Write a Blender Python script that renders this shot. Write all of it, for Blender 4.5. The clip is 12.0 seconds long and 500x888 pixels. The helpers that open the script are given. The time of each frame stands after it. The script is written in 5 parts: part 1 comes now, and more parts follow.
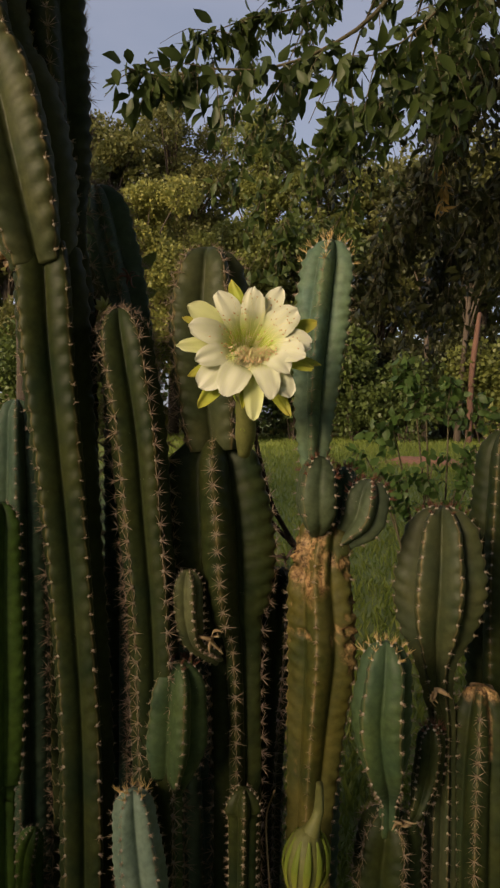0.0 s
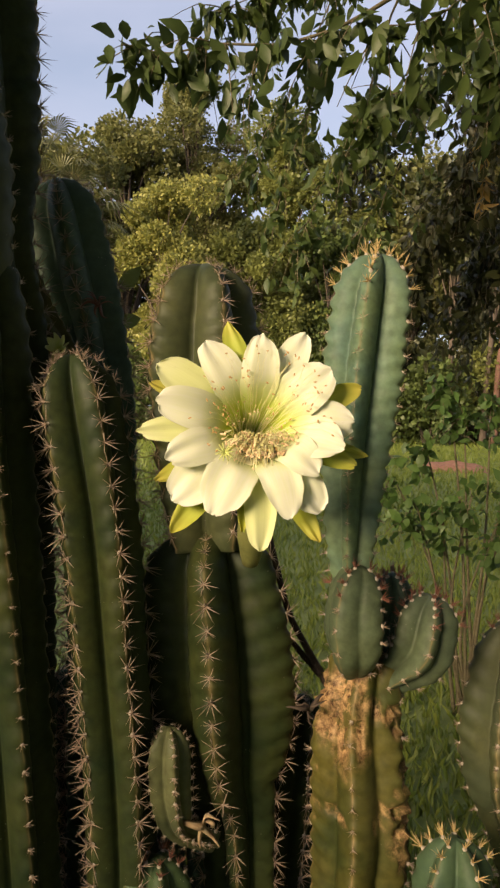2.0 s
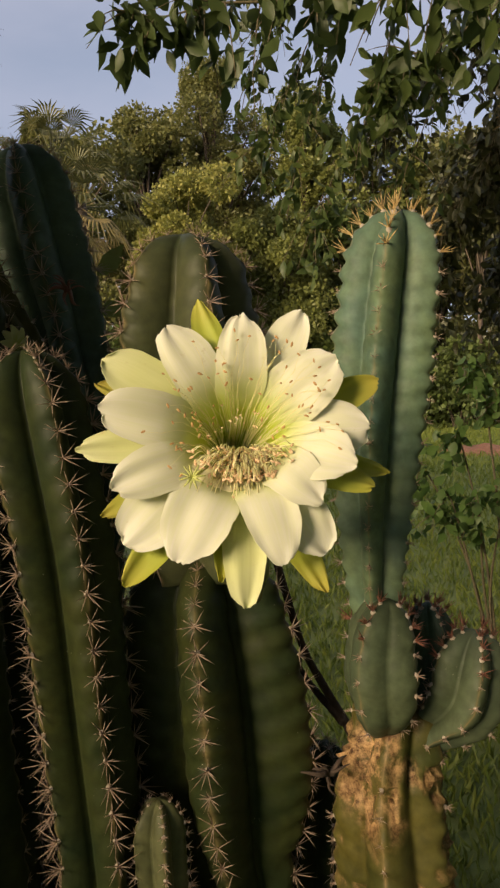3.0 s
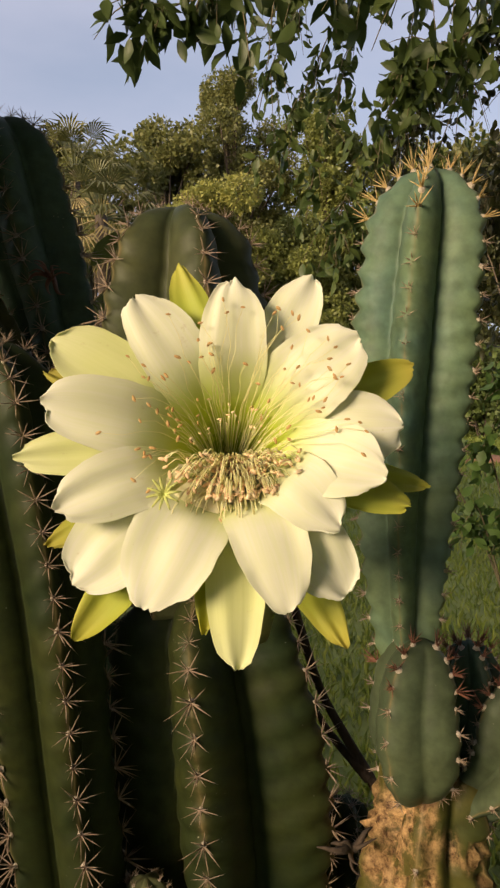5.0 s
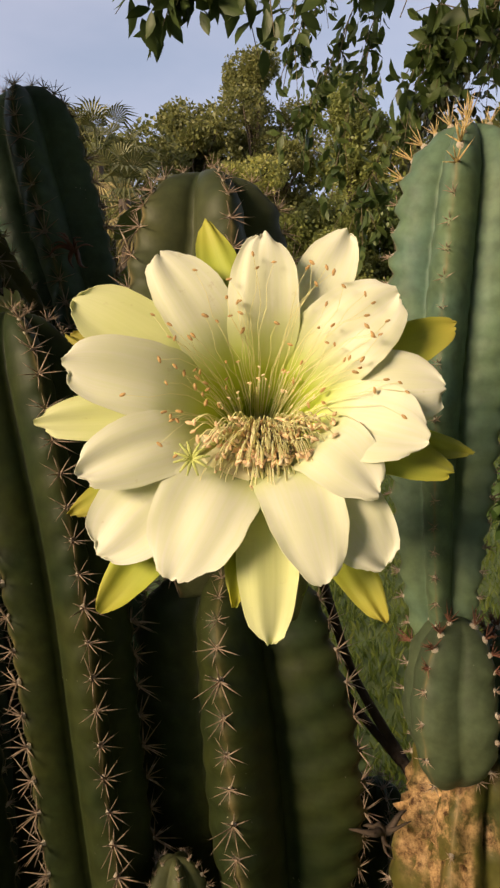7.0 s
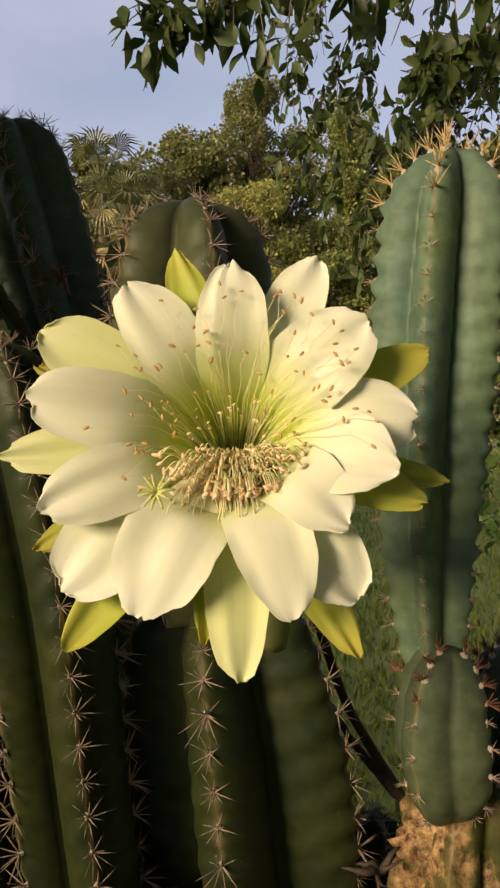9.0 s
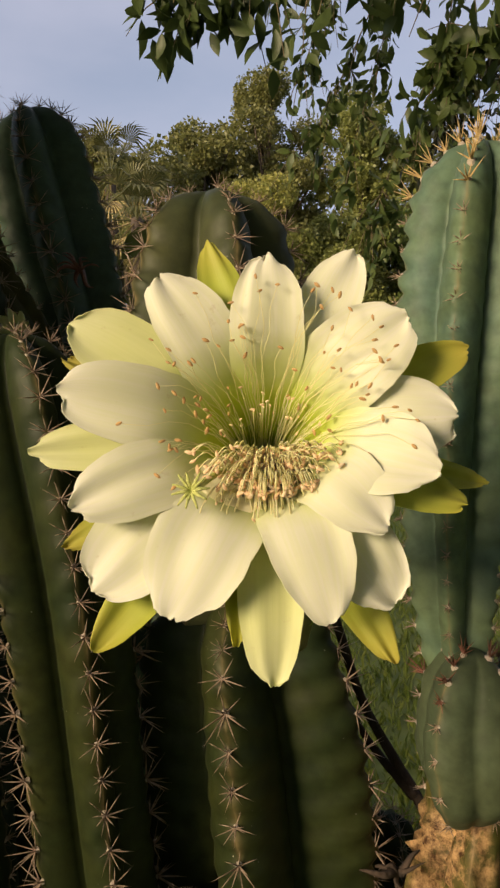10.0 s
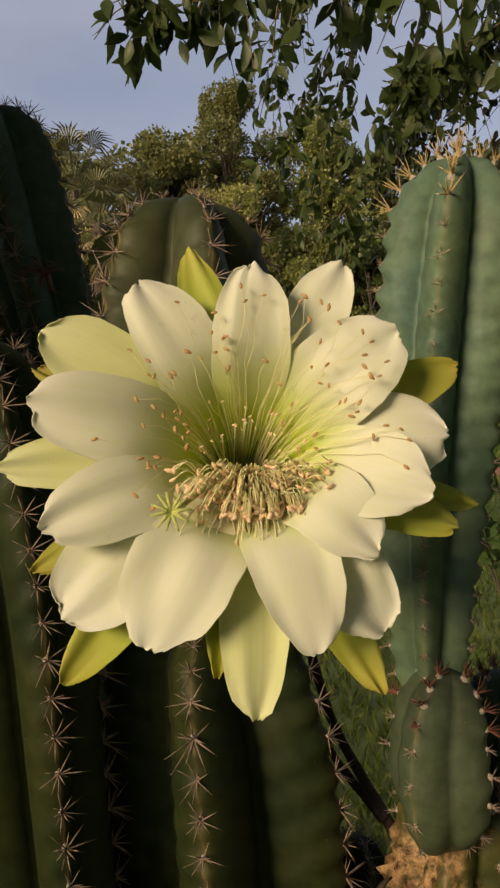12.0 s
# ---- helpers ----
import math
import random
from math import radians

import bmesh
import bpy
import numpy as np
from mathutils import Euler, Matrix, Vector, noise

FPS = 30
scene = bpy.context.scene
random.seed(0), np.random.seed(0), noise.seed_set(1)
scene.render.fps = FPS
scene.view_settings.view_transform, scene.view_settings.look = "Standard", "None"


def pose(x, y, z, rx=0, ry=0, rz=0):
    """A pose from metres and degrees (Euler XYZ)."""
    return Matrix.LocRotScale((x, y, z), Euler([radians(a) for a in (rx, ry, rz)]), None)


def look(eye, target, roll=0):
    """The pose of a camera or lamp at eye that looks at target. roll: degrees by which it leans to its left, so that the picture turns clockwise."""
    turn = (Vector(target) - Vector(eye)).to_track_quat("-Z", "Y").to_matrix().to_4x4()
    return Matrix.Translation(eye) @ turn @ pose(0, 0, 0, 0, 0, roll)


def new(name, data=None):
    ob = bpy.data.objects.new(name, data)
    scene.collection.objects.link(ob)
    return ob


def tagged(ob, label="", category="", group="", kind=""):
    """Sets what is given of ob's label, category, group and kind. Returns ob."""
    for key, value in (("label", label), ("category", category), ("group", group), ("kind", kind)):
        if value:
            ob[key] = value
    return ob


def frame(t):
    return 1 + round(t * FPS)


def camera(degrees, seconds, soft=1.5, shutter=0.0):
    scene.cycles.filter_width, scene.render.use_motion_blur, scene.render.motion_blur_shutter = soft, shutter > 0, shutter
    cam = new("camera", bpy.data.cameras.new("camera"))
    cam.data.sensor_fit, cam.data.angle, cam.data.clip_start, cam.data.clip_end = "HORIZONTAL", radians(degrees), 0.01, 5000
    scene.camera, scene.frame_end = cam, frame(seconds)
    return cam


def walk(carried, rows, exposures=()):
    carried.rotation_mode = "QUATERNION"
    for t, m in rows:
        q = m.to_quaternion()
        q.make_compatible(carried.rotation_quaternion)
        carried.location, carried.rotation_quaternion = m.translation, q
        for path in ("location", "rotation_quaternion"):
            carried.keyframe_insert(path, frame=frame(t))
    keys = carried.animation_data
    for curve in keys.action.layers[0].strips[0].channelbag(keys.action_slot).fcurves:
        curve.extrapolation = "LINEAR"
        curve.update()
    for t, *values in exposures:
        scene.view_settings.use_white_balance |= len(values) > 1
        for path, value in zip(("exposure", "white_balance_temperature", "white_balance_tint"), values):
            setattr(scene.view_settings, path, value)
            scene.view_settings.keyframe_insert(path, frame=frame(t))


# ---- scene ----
cam = camera(40.7, 12.0, soft=2.4)
# seconds, eye, target, roll
PATH = [
    (0.0, (0.0000, 0.0000, 1.3000), (0.1680, 1.9914, 1.2219), 0.74),
    (0.5, (-0.0020, 0.0010, 1.2999), (0.1850, 1.9910, 1.2309), 0.87),
    (1.0, (0.0130, 0.0363, 1.2884), (0.2020, 2.0233, 1.1625), 0.08),
    (1.2, (0.0250, 0.0760, 1.3130), (0.1660, 2.0640, 1.1390), 0.80),
    (1.3, (0.0260, 0.1000, 1.3300), (0.1670, 2.0910, 1.1970), 1.60),
    (1.5, (0.0200, 0.1698, 1.3623), (0.1730, 2.1628, 1.2961), 2.11),
    (1.7, (0.0250, 0.2190, 1.3860), (0.1760, 2.2130, 1.3520), 2.60),
    (2.0, (0.0390, 0.3301, 1.4042), (0.1460, 2.3256, 1.3228), 0.91),
    (2.5, (0.0690, 0.4290, 1.4144), (0.0840, 2.4243, 1.2778), -1.37),
    (3.0, (0.0770, 0.4723, 1.4163), (0.0990, 2.4689, 1.3018), -1.06),
    (3.5, (0.0730, 0.5292, 1.4134), (0.0770, 2.5269, 1.3178), -0.99),
    (3.7, (0.0770, 0.5567, 1.4054), (0.0600, 2.5543, 1.3079), -0.83),
    (5.3, (0.0910, 0.5730, 1.4083), (0.0400, 2.5706, 1.3267), -1.40),
    (5.5, (0.0900, 0.5727, 1.4043), (0.0260, 2.5693, 1.3068), -1.43),
    (6.0, (0.0800, 0.5601, 1.3972), (0.0050, 2.5564, 1.2997), -1.85),
    (6.5, (0.0830, 0.5610, 1.3951), (0.0120, 2.5563, 1.2786), -2.24),
    (7.0, (0.0870, 0.5893, 1.3981), (-0.0280, 2.5820, 1.2718), -1.63),
    (7.5, (0.0860, 0.5950, 1.3937), (-0.0300, 2.5881, 1.2744), -1.03),
    (7.7, (0.0900, 0.5959, 1.3786), (-0.0430, 2.5882, 1.2634), -2.77),
    (9.5, (0.1030, 0.5959, 1.4067), (-0.0340, 2.5905, 1.3554), -2.07),
    (10.0, (0.0900, 0.6027, 1.4032), (-0.0571, 2.5957, 1.3240), -1.69),
    (10.5, (0.0850, 0.6049, 1.4061), (-0.0290, 2.6011, 1.3597), -1.43),
    (11.0, (0.0740, 0.6151, 1.4084), (-0.0160, 2.6126, 1.3689), -1.08),
    (11.5, (0.0710, 0.6189, 1.4061), (0.0170, 2.6178, 1.3665), -0.61),
    (12.0, (0.0800, 0.6169, 1.4062), (0.0510, 2.6160, 1.3526), -0.86),
]
EXPOSURES = [(0.0, 0.1), (1.0, 0.16), (1.5, 0.14), (1.8, 0.6), (2.0, 0.84), (2.2, 0.66), (2.5, 0.42), (3.5, 0.5), (6.5, 0.64), (9.5, 0.54), (10.5, 0.44), (12.0, 0.14)]
walk(cam, [(t, look(eye, target, roll)) for t, eye, target, roll in PATH], EXPOSURES)

# ---- light ----
SUN_TO = Vector((-0.685, -0.655, 0.26)).normalized()
sun_el, sun_az = math.asin(SUN_TO.z), math.atan2(SUN_TO.x, SUN_TO.y)
world = bpy.data.worlds.new("dusk_sky")
scene.world = world
world.use_nodes = True
wn, wl = world.node_tree.nodes, world.node_tree.links
wn.clear()
w_out, w_bg, w_sky = wn.new("ShaderNodeOutputWorld"), wn.new("ShaderNodeBackground"), wn.new("ShaderNodeTexSky")
w_sky.sky_type, w_sky.sun_disc = "NISHITA", False
w_sky.sun_elevation, w_sky.sun_rotation = sun_el, sun_az
w_sky.air_density, w_sky.dust_density, w_sky.ozone_density = 1.0, 2.0, 1.5
w_tc, w_map, w_cloud, w_ramp = wn.new("ShaderNodeTexCoord"), wn.new("ShaderNodeMapping"), wn.new("ShaderNodeTexNoise"), wn.new("ShaderNodeValToRGB")
w_map.inputs["Scale"].default_value = (1.2, 1.2, 3.0)
w_cloud.inputs["Scale"].default_value, w_cloud.inputs["Detail"].default_value = 1.6, 5.0
w_ramp.color_ramp.elements[0].position, w_ramp.color_ramp.elements[1].position = 0.35, 0.7
w_ramp.color_ramp.elements[0].color, w_ramp.color_ramp.elements[1].color = (0.45, 0.45, 0.45, 1), (0.85, 0.85, 0.85, 1)
w_mix = wn.new("ShaderNodeMix")
w_mix.data_type = "RGBA"
wl.new(w_tc.outputs["Generated"], w_map.inputs["Vector"])
wl.new(w_map.outputs["Vector"], w_cloud.inputs["Vector"])
wl.new(w_cloud.outputs["Fac"], w_ramp.inputs["Fac"])
wl.new(w_ramp.outputs["Color"], w_mix.inputs["Factor"])
wl.new(w_sky.outputs["Color"], w_mix.inputs["A"])
w_mix.inputs["B"].default_value = (3.55, 3.55, 4.35, 1)
wl.new(w_mix.outputs["Result"], w_bg.inputs["Color"])
w_bg.inputs["Strength"].default_value = 0.12
wl.new(w_bg.outputs["Background"], w_out.inputs["Surface"])

sun = new("sun", bpy.data.lights.new("sun", "SUN"))
sun.data.energy, sun.data.angle, sun.data.color = 5.4, radians(28.0), (1.0, 0.765, 0.475)
sun.matrix_world = look(SUN_TO * 50, (0, 0, 0))


# ---- materials ----
def material(name):
    m = bpy.data.materials.new(name)
    m.use_nodes = True
    nt = m.node_tree
    return m, nt, nt.nodes["Principled BSDF"], nt.nodes["Material Output"]


def node(nt, kind, **values):
    n = nt.nodes.new(kind)
    for k, v in values.items():
        n.inputs[k.replace("_", " ")].default_value = v
    return n


def ramp(nt, fac, stops):
    r = nt.nodes.new("ShaderNodeValToRGB")
    while len(r.color_ramp.elements) < len(stops):
        r.color_ramp.elements.new(0.5)
    for e, (p, c) in zip(r.color_ramp.elements, stops):
        e.position, e.color = p, (*c, 1) if len(c) == 3 else c
    nt.links.new(fac, r.inputs["Fac"])
    return r.outputs["Color"]


def mix(nt, fac, a, b):
    n = nt.nodes.new("ShaderNodeMix")
    n.data_type = "RGBA"
    for key, v in (("Factor", fac), ("A", a), ("B", b)):
        if isinstance(v, (float, int)):
            n.inputs[key].default_value = v
        elif isinstance(v, tuple):
            n.inputs[key].default_value = (*v, 1)
        else:
            nt.links.new(v, n.inputs[key])
    return n.outputs["Result"]


def arith(nt, op, a, b=0.0):
    n = nt.nodes.new("ShaderNodeMath")
    n.operation = op
    n.use_clamp = op in ("MULTIPLY", "ADD")
    for i, v in enumerate((a, b)):
        if isinstance(v, (float, int)):
            n.inputs[i].default_value = v
        else:
            nt.links.new(v, n.inputs[i])
    return n.outputs[0]


def coords(nt, scale=(1, 1, 1)):
    tc, mp = nt.nodes.new("ShaderNodeTexCoord"), nt.nodes.new("ShaderNodeMapping")
    mp.inputs["Scale"].default_value = scale
    nt.links.new(tc.outputs["Object"], mp.inputs["Vector"])
    return mp.outputs["Vector"]


def noise_fac(nt, vec, scale, detail=4.0, rough=0.55):
    n = node(nt, "ShaderNodeTexNoise", Scale=scale, Detail=detail, Roughness=rough)
    nt.links.new(vec, n.inputs["Vector"])
    return n.outputs["Fac"]


def attribute(nt, name):
    n = nt.nodes.new("ShaderNodeAttribute")
    n.attribute_name = name
    return n.outputs["Fac"]


def bump(nt, height, strength, distance, bsdf):
    n = node(nt, "ShaderNodeBump", Strength=strength, Distance=distance)
    nt.links.new(height, n.inputs["Height"])
    nt.links.new(n.outputs["Normal"], bsdf.inputs["Normal"])


def cactus_skin(name, light, dark, crest=(0.22, 0.17, 0.08), bloom=(0.25, 0.36, 0.33), bloom_amount=0.3):
    """Waxy ribbed skin: two greens, a bluish bloom, tan worn rib edges, pale specks and corky scars."""
    m, nt, b, out = material(name)
    v = coords(nt)
    base = mix(nt, ramp(nt, noise_fac(nt, v, 14, 5), [(0.35, (0, 0, 0)), (0.68, (1, 1, 1))]), light, dark)
    fine = ramp(nt, noise_fac(nt, v, 90, 4), [(0.3, (0.72, 0.72, 0.72)), (0.7, (1.2, 1.2, 1.2))])
    mul = nt.nodes.new("ShaderNodeMix")
    mul.data_type, mul.blend_type = "RGBA", "MULTIPLY"
    mul.inputs["Factor"].default_value = 1.0
    nt.links.new(base, mul.inputs["A"])
    nt.links.new(fine, mul.inputs["B"])
    waxy = ramp(nt, noise_fac(nt, coords(nt, (1, 1, 0.45)), 9, 3), [(0.42, (0, 0, 0)), (0.7, (bloom_amount,) * 3)])
    col = mix(nt, waxy, mul.outputs["Result"], bloom)
    edge = arith(nt, "MULTIPLY", arith(nt, "POWER", attribute(nt, "crest"), 26.0),
                 ramp(nt, noise_fac(nt, v, 38, 4), [(0.35, (0.05, 0.05, 0.05)), (0.65, (0.9, 0.9, 0.9))]))
    col = mix(nt, edge, col, crest)
    vor = node(nt, "ShaderNodeTexVoronoi", Scale=170.0)
    nt.links.new(v, vor.inputs["Vector"])
    specks = arith(nt, "MULTIPLY", ramp(nt, vor.outputs["Distance"], [(0.06, (1, 1, 1)), (0.12, (0, 0, 0))]),
                   ramp(nt, noise_fac(nt, v, 20, 3), [(0.6, (0, 0, 0)), (0.68, (0.8, 0.8, 0.8))]))
    col = mix(nt, specks, col, (0.45, 0.43, 0.36))
    cork = mix(nt, ramp(nt, noise_fac(nt, v, 105, 6, 0.75), [(0.38, (0, 0, 0)), (0.60, (1, 1, 1))]), (0.050, 0.020, 0.009), (0.56, 0.36, 0.18))
    cork = mix(nt, ramp(nt, noise_fac(nt, v, 22, 3), [(0.45, (0, 0, 0)), (0.7, (0.7, 0.7, 0.7))]), cork, (0.10, 0.050, 0.018))
    flakes = arith(nt, "MULTIPLY", attribute(nt, "scar"), ramp(nt, noise_fac(nt, v, 48, 5, 0.7), [(0.40, (0.1, 0.1, 0.1)), (0.52, (1, 1, 1))]))
    col = mix(nt, flakes, col, cork)
    nt.links.new(col, b.inputs["Base Color"])
    b.inputs["Roughness"].default_value = 0.52
    b.inputs["Specular IOR Level"].default_value = 0.22
    h = arith(nt, "ADD", arith(nt, "MULTIPLY", noise_fac(nt, v, 70, 5), 0.35),
              arith(nt, "MULTIPLY", arith(nt, "MULTIPLY", noise_fac(nt, v, 150, 6, 0.75), attribute(nt, "scar")), 2.6))
    bump(nt, h, 0.35, 0.004, b)
    return m


def leaf_material(name, light, dark, vary=0.35, through_light=0.35, rough=0.45, gloss=0.4):
    m, nt, b, out = material(name)
    geo = nt.nodes.new("ShaderNodeNewGeometry")
    oi = nt.nodes.new("ShaderNodeObjectInfo")
    pick = arith(nt, "FRACT", arith(nt, "ADD", arith(nt, "MULTIPLY", geo.outputs["Random Per Island"], 0.999), arith(nt, "MULTIPLY", oi.outputs["Random"], 0.37)), 0.0)
    col = mix(nt, pick, light, dark)
    col = mix(nt, arith(nt, "MULTIPLY", noise_fac(nt, coords(nt), 30, 3), vary), col, (0.16, 0.12, 0.03))
    nt.links.new(col, b.inputs["Base Color"])
    b.inputs["Roughness"].default_value = rough
    b.inputs["Specular IOR Level"].default_value = gloss
    tr, mx = nt.nodes.new("ShaderNodeBsdfTranslucent"), nt.nodes.new("ShaderNodeMixShader")
    nt.links.new(col, tr.inputs["Color"])
    mx.inputs[0].default_value = through_light
    nt.links.new(b.outputs[0], mx.inputs[1])
    nt.links.new(tr.outputs[0], mx.inputs[2])
    nt.links.new(mx.outputs[0], out.inputs["Surface"])
    return m


def rough_material(name, light, dark, scale=30, rough=0.85, stretch=(1, 1, 1), relief=0.5, distance=0.01):
    m, nt, b, out = material(name)
    v = coords(nt, stretch)
    f = noise_fac(nt, v, scale, 6, 0.65)
    col = mix(nt, ramp(nt, f, [(0.3, (0, 0, 0)), (0.7, (1, 1, 1))]), dark, light)
    col = mix(nt, arith(nt, "MULTIPLY", noise_fac(nt, v, scale * 0.12, 3), 0.45), col, dark)
    nt.links.new(col, b.inputs["Base Color"])
    b.inputs["Roughness"].default_value = rough
    bump(nt, f, relief, distance, b)
    return m


def petal_material(name, foot, body, tip, through_light=0.35):
    """A thin petal: greenish foot, pale body, its own tip colour, fine length-wise veins."""
    m, nt, b, out = material(name)
    along, across = attribute(nt, "along"), attribute(nt, "across")
    blur = arith(nt, "ADD", along, arith(nt, "MULTIPLY", arith(nt, "SUBTRACT", noise_fac(nt, coords(nt), 45, 3), 0.5), 0.25))
    col = ramp(nt, blur, [(0.40, foot), (0.70, body), (0.86, body), (1.0, tip)])
    vec = nt.nodes.new("ShaderNodeCombineXYZ")
    nt.links.new(arith(nt, "MULTIPLY_ADD", across, 0.5), vec.inputs["X"])
    nt.links.new(arith(nt, "MULTIPLY", along, 0.12), vec.inputs["Y"])
    oi = nt.nodes.new("ShaderNodeObjectInfo")
    nt.links.new(oi.outputs["Random"], vec.inputs["Z"])
    vein = noise_fac(nt, vec.outputs[0], 26, 3)
    col = mix(nt, arith(nt, "MULTIPLY", ramp(nt, vein, [(0.4, (1, 1, 1)), (0.62, (0, 0, 0))]), 0.10), col, foot)
    spots = ramp(nt, noise_fac(nt, coords(nt), 120, 4, 0.7), [(0.66, (0, 0, 0)), (0.75, (0.25, 0.25, 0.25))])
    col = mix(nt, spots, col, (0.45, 0.33, 0.12))
    nt.links.new(col, b.inputs["Base Color"])
    b.inputs["Roughness"].default_value = 0.5
    b.inputs["Specular IOR Level"].default_value = 0.25
    bump(nt, vein, 0.08, 0.0006, b)
    tr, mx = nt.nodes.new("ShaderNodeBsdfTranslucent"), nt.nodes.new("ShaderNodeMixShader")
    nt.links.new(col, tr.inputs["Color"])
    mx.inputs[0].default_value = through_light
    nt.links.new(b.outputs[0], mx.inputs[1])
    nt.links.new(tr.outputs[0], mx.inputs[2])
    nt.links.new(mx.outputs[0], out.inputs["Surface"])
    return m


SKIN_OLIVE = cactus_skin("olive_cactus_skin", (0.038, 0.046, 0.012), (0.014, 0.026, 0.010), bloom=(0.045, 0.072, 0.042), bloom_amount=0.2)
SKIN_DEEP = cactus_skin("deep_green_cactus_skin", (0.076, 0.118, 0.074), (0.038, 0.074, 0.054), bloom=(0.11, 0.17, 0.15))
SKIN_BLUE = cactus_skin("blue_green_cactus_skin", (0.135, 0.192, 0.105), (0.078, 0.142, 0.120), bloom=(0.23, 0.32, 0.30), bloom_amount=0.6)
SKIN_SAGE = cactus_skin("sage_cactus_skin", (0.085, 0.108, 0.060), (0.052, 0.074, 0.045), bloom=(0.13, 0.155, 0.12), bloom_amount=0.35)
SKIN_PALE = cactus_skin("pale_blue_cactus_skin", (0.19, 0.26, 0.21), (0.12, 0.18, 0.145), bloom=(0.28, 0.36, 0.32), bloom_amount=0.5)
SKIN_MID = cactus_skin("mid_green_cactus_skin", (0.066, 0.100, 0.038), (0.034, 0.064, 0.032), bloom=(0.08, 0.14, 0.11), bloom_amount=0.35)
SKIN_GREY = cactus_skin("grey_green_cactus_skin", (0.105, 0.112, 0.050), (0.058, 0.072, 0.036), bloom=(0.15, 0.17, 0.11), bloom_amount=0.4)
SKIN_TAN = cactus_skin("tan_green_cactus_skin", (0.066, 0.072, 0.028), (0.030, 0.044, 0.020), crest=(0.30, 0.22, 0.11), bloom=(0.10, 0.11, 0.07), bloom_amount=0.35)
SKIN_OLD = cactus_skin("old_yellowed_cactus_skin", (0.100, 0.088, 0.020), (0.040, 0.050, 0.014), crest=(0.34, 0.24, 0.12), bloom=(0.13, 0.12, 0.05), bloom_amount=0.3)
SKIN_FRESH = cactus_skin("fresh_green_cactus_skin", (0.066, 0.118, 0.020), (0.036, 0.072, 0.016), bloom=(0.09, 0.145, 0.04))
PAD = rough_material("woolly_areole", (0.68, 0.62, 0.55), (0.42, 0.34, 0.28), 900, 0.95)
SPINE_BROWN = rough_material("brown_spine", (0.58, 0.47, 0.37), (0.24, 0.15, 0.11), 300, 0.5)
SPINE_GOLD = rough_material("golden_spine", (0.80, 0.62, 0.30), (0.55, 0.36, 0.15), 300, 0.45)
SPINE_RED = rough_material("reddish_spine", (0.30, 0.13, 0.08), (0.16, 0.06, 0.04), 700, 0.5)
PETAL_WHITE = petal_material("cream_petal", (0.64, 0.76, 0.10), (0.90, 0.905, 0.76), (0.91, 0.905, 0.84), 0.30)
PETAL_PALE = petal_material("pale_green_petal", (0.56, 0.66, 0.09), (0.80, 0.83, 0.44), (0.82, 0.84, 0.54), 0.25)
SEPAL_GREEN = petal_material("yellow_green_sepal", (0.30, 0.40, 0.05), (0.50, 0.56, 0.09), (0.54, 0.52, 0.09), 0.25)
SEPAL_TIP = petal_material("brown_tipped_sepal", (0.30, 0.40, 0.05), (0.50, 0.54, 0.08), (0.46, 0.40, 0.08), 0.25)
BUD_SEPAL = petal_material("bud_sepal", (0.20, 0.26, 0.04), (0.32, 0.34, 0.06), (0.30, 0.12, 0.04), 0.2)
TUBE_GREEN = rough_material("flower_tube_skin", (0.22, 0.22, 0.07), (0.12, 0.13, 0.04), 60, 0.6, relief=0.2)
THROAT = rough_material("throat_green", (0.46, 0.58, 0.06), (0.28, 0.42, 0.04), 120, 0.6, relief=0.2, distance=0.002)
FILAMENT = leaf_material("pale_filament", (0.96, 0.92, 0.68), (0.95, 0.91, 0.54), 0.0, 0.28, 0.6, 0.2)
ANTHER = leaf_material("tan_anther", (0.98, 0.80, 0.58), (0.95, 0.70, 0.46), 0.0, 0.2, 0.9, 0.1)
ANTHER_TAN = leaf_material("dry_tan_anther", (0.70, 0.46, 0.22), (0.56, 0.34, 0.15), 0.0, 0.25, 0.9, 0.1)
STIGMA = rough_material("stigma_yellow_green", (0.70, 0.72, 0.28), (0.56, 0.62, 0.18), 300, 0.6)
DEAD_WOOD = rough_material("dead_dark_wood", (0.11, 0.075, 0.055), (0.035, 0.025, 0.02), 60, 0.9, (1, 1, 0.3))
DRY_HUSK = rough_material("dry_husk", (0.55, 0.42, 0.26), (0.24, 0.15, 0.08), 80, 0.9, (1, 1, 0.3))
BARK = rough_material("grey_brown_bark", (0.13, 0.10, 0.075), (0.05, 0.035, 0.028), 12, 0.92, (1, 1, 0.25), 0.8, 0.03)
BARK_RED = rough_material("reddish_bark", (0.17, 0.085, 0.06), (0.07, 0.038, 0.028), 8, 0.92, (1, 1, 0.2), 0.8, 0.03)
TWIG = rough_material("twig_bark", (0.22, 0.19, 0.11), (0.10, 0.08, 0.05), 60, 0.85)
LEAF_NEAR = leaf_material("near_leaf", (0.092, 0.145, 0.038), (0.045, 0.085, 0.030), 0.25, 0.32)
LEAF_MID = leaf_material("hanging_leaf", (0.11, 0.165, 0.045), (0.055, 0.105, 0.035), 0.25, 0.35)
# Darker copy of the near leaf, with shade put into its colour.
LEAF_PAINTED_SHADE = leaf_material("leaf_painted_shade", (0.028, 0.044, 0.016), (0.014, 0.024, 0.010), 0.3, 0.15)
LEAF_SHRUB = leaf_material("shrub_leaf", (0.11, 0.22, 0.055), (0.06, 0.13, 0.04), 0.3, 0.35)
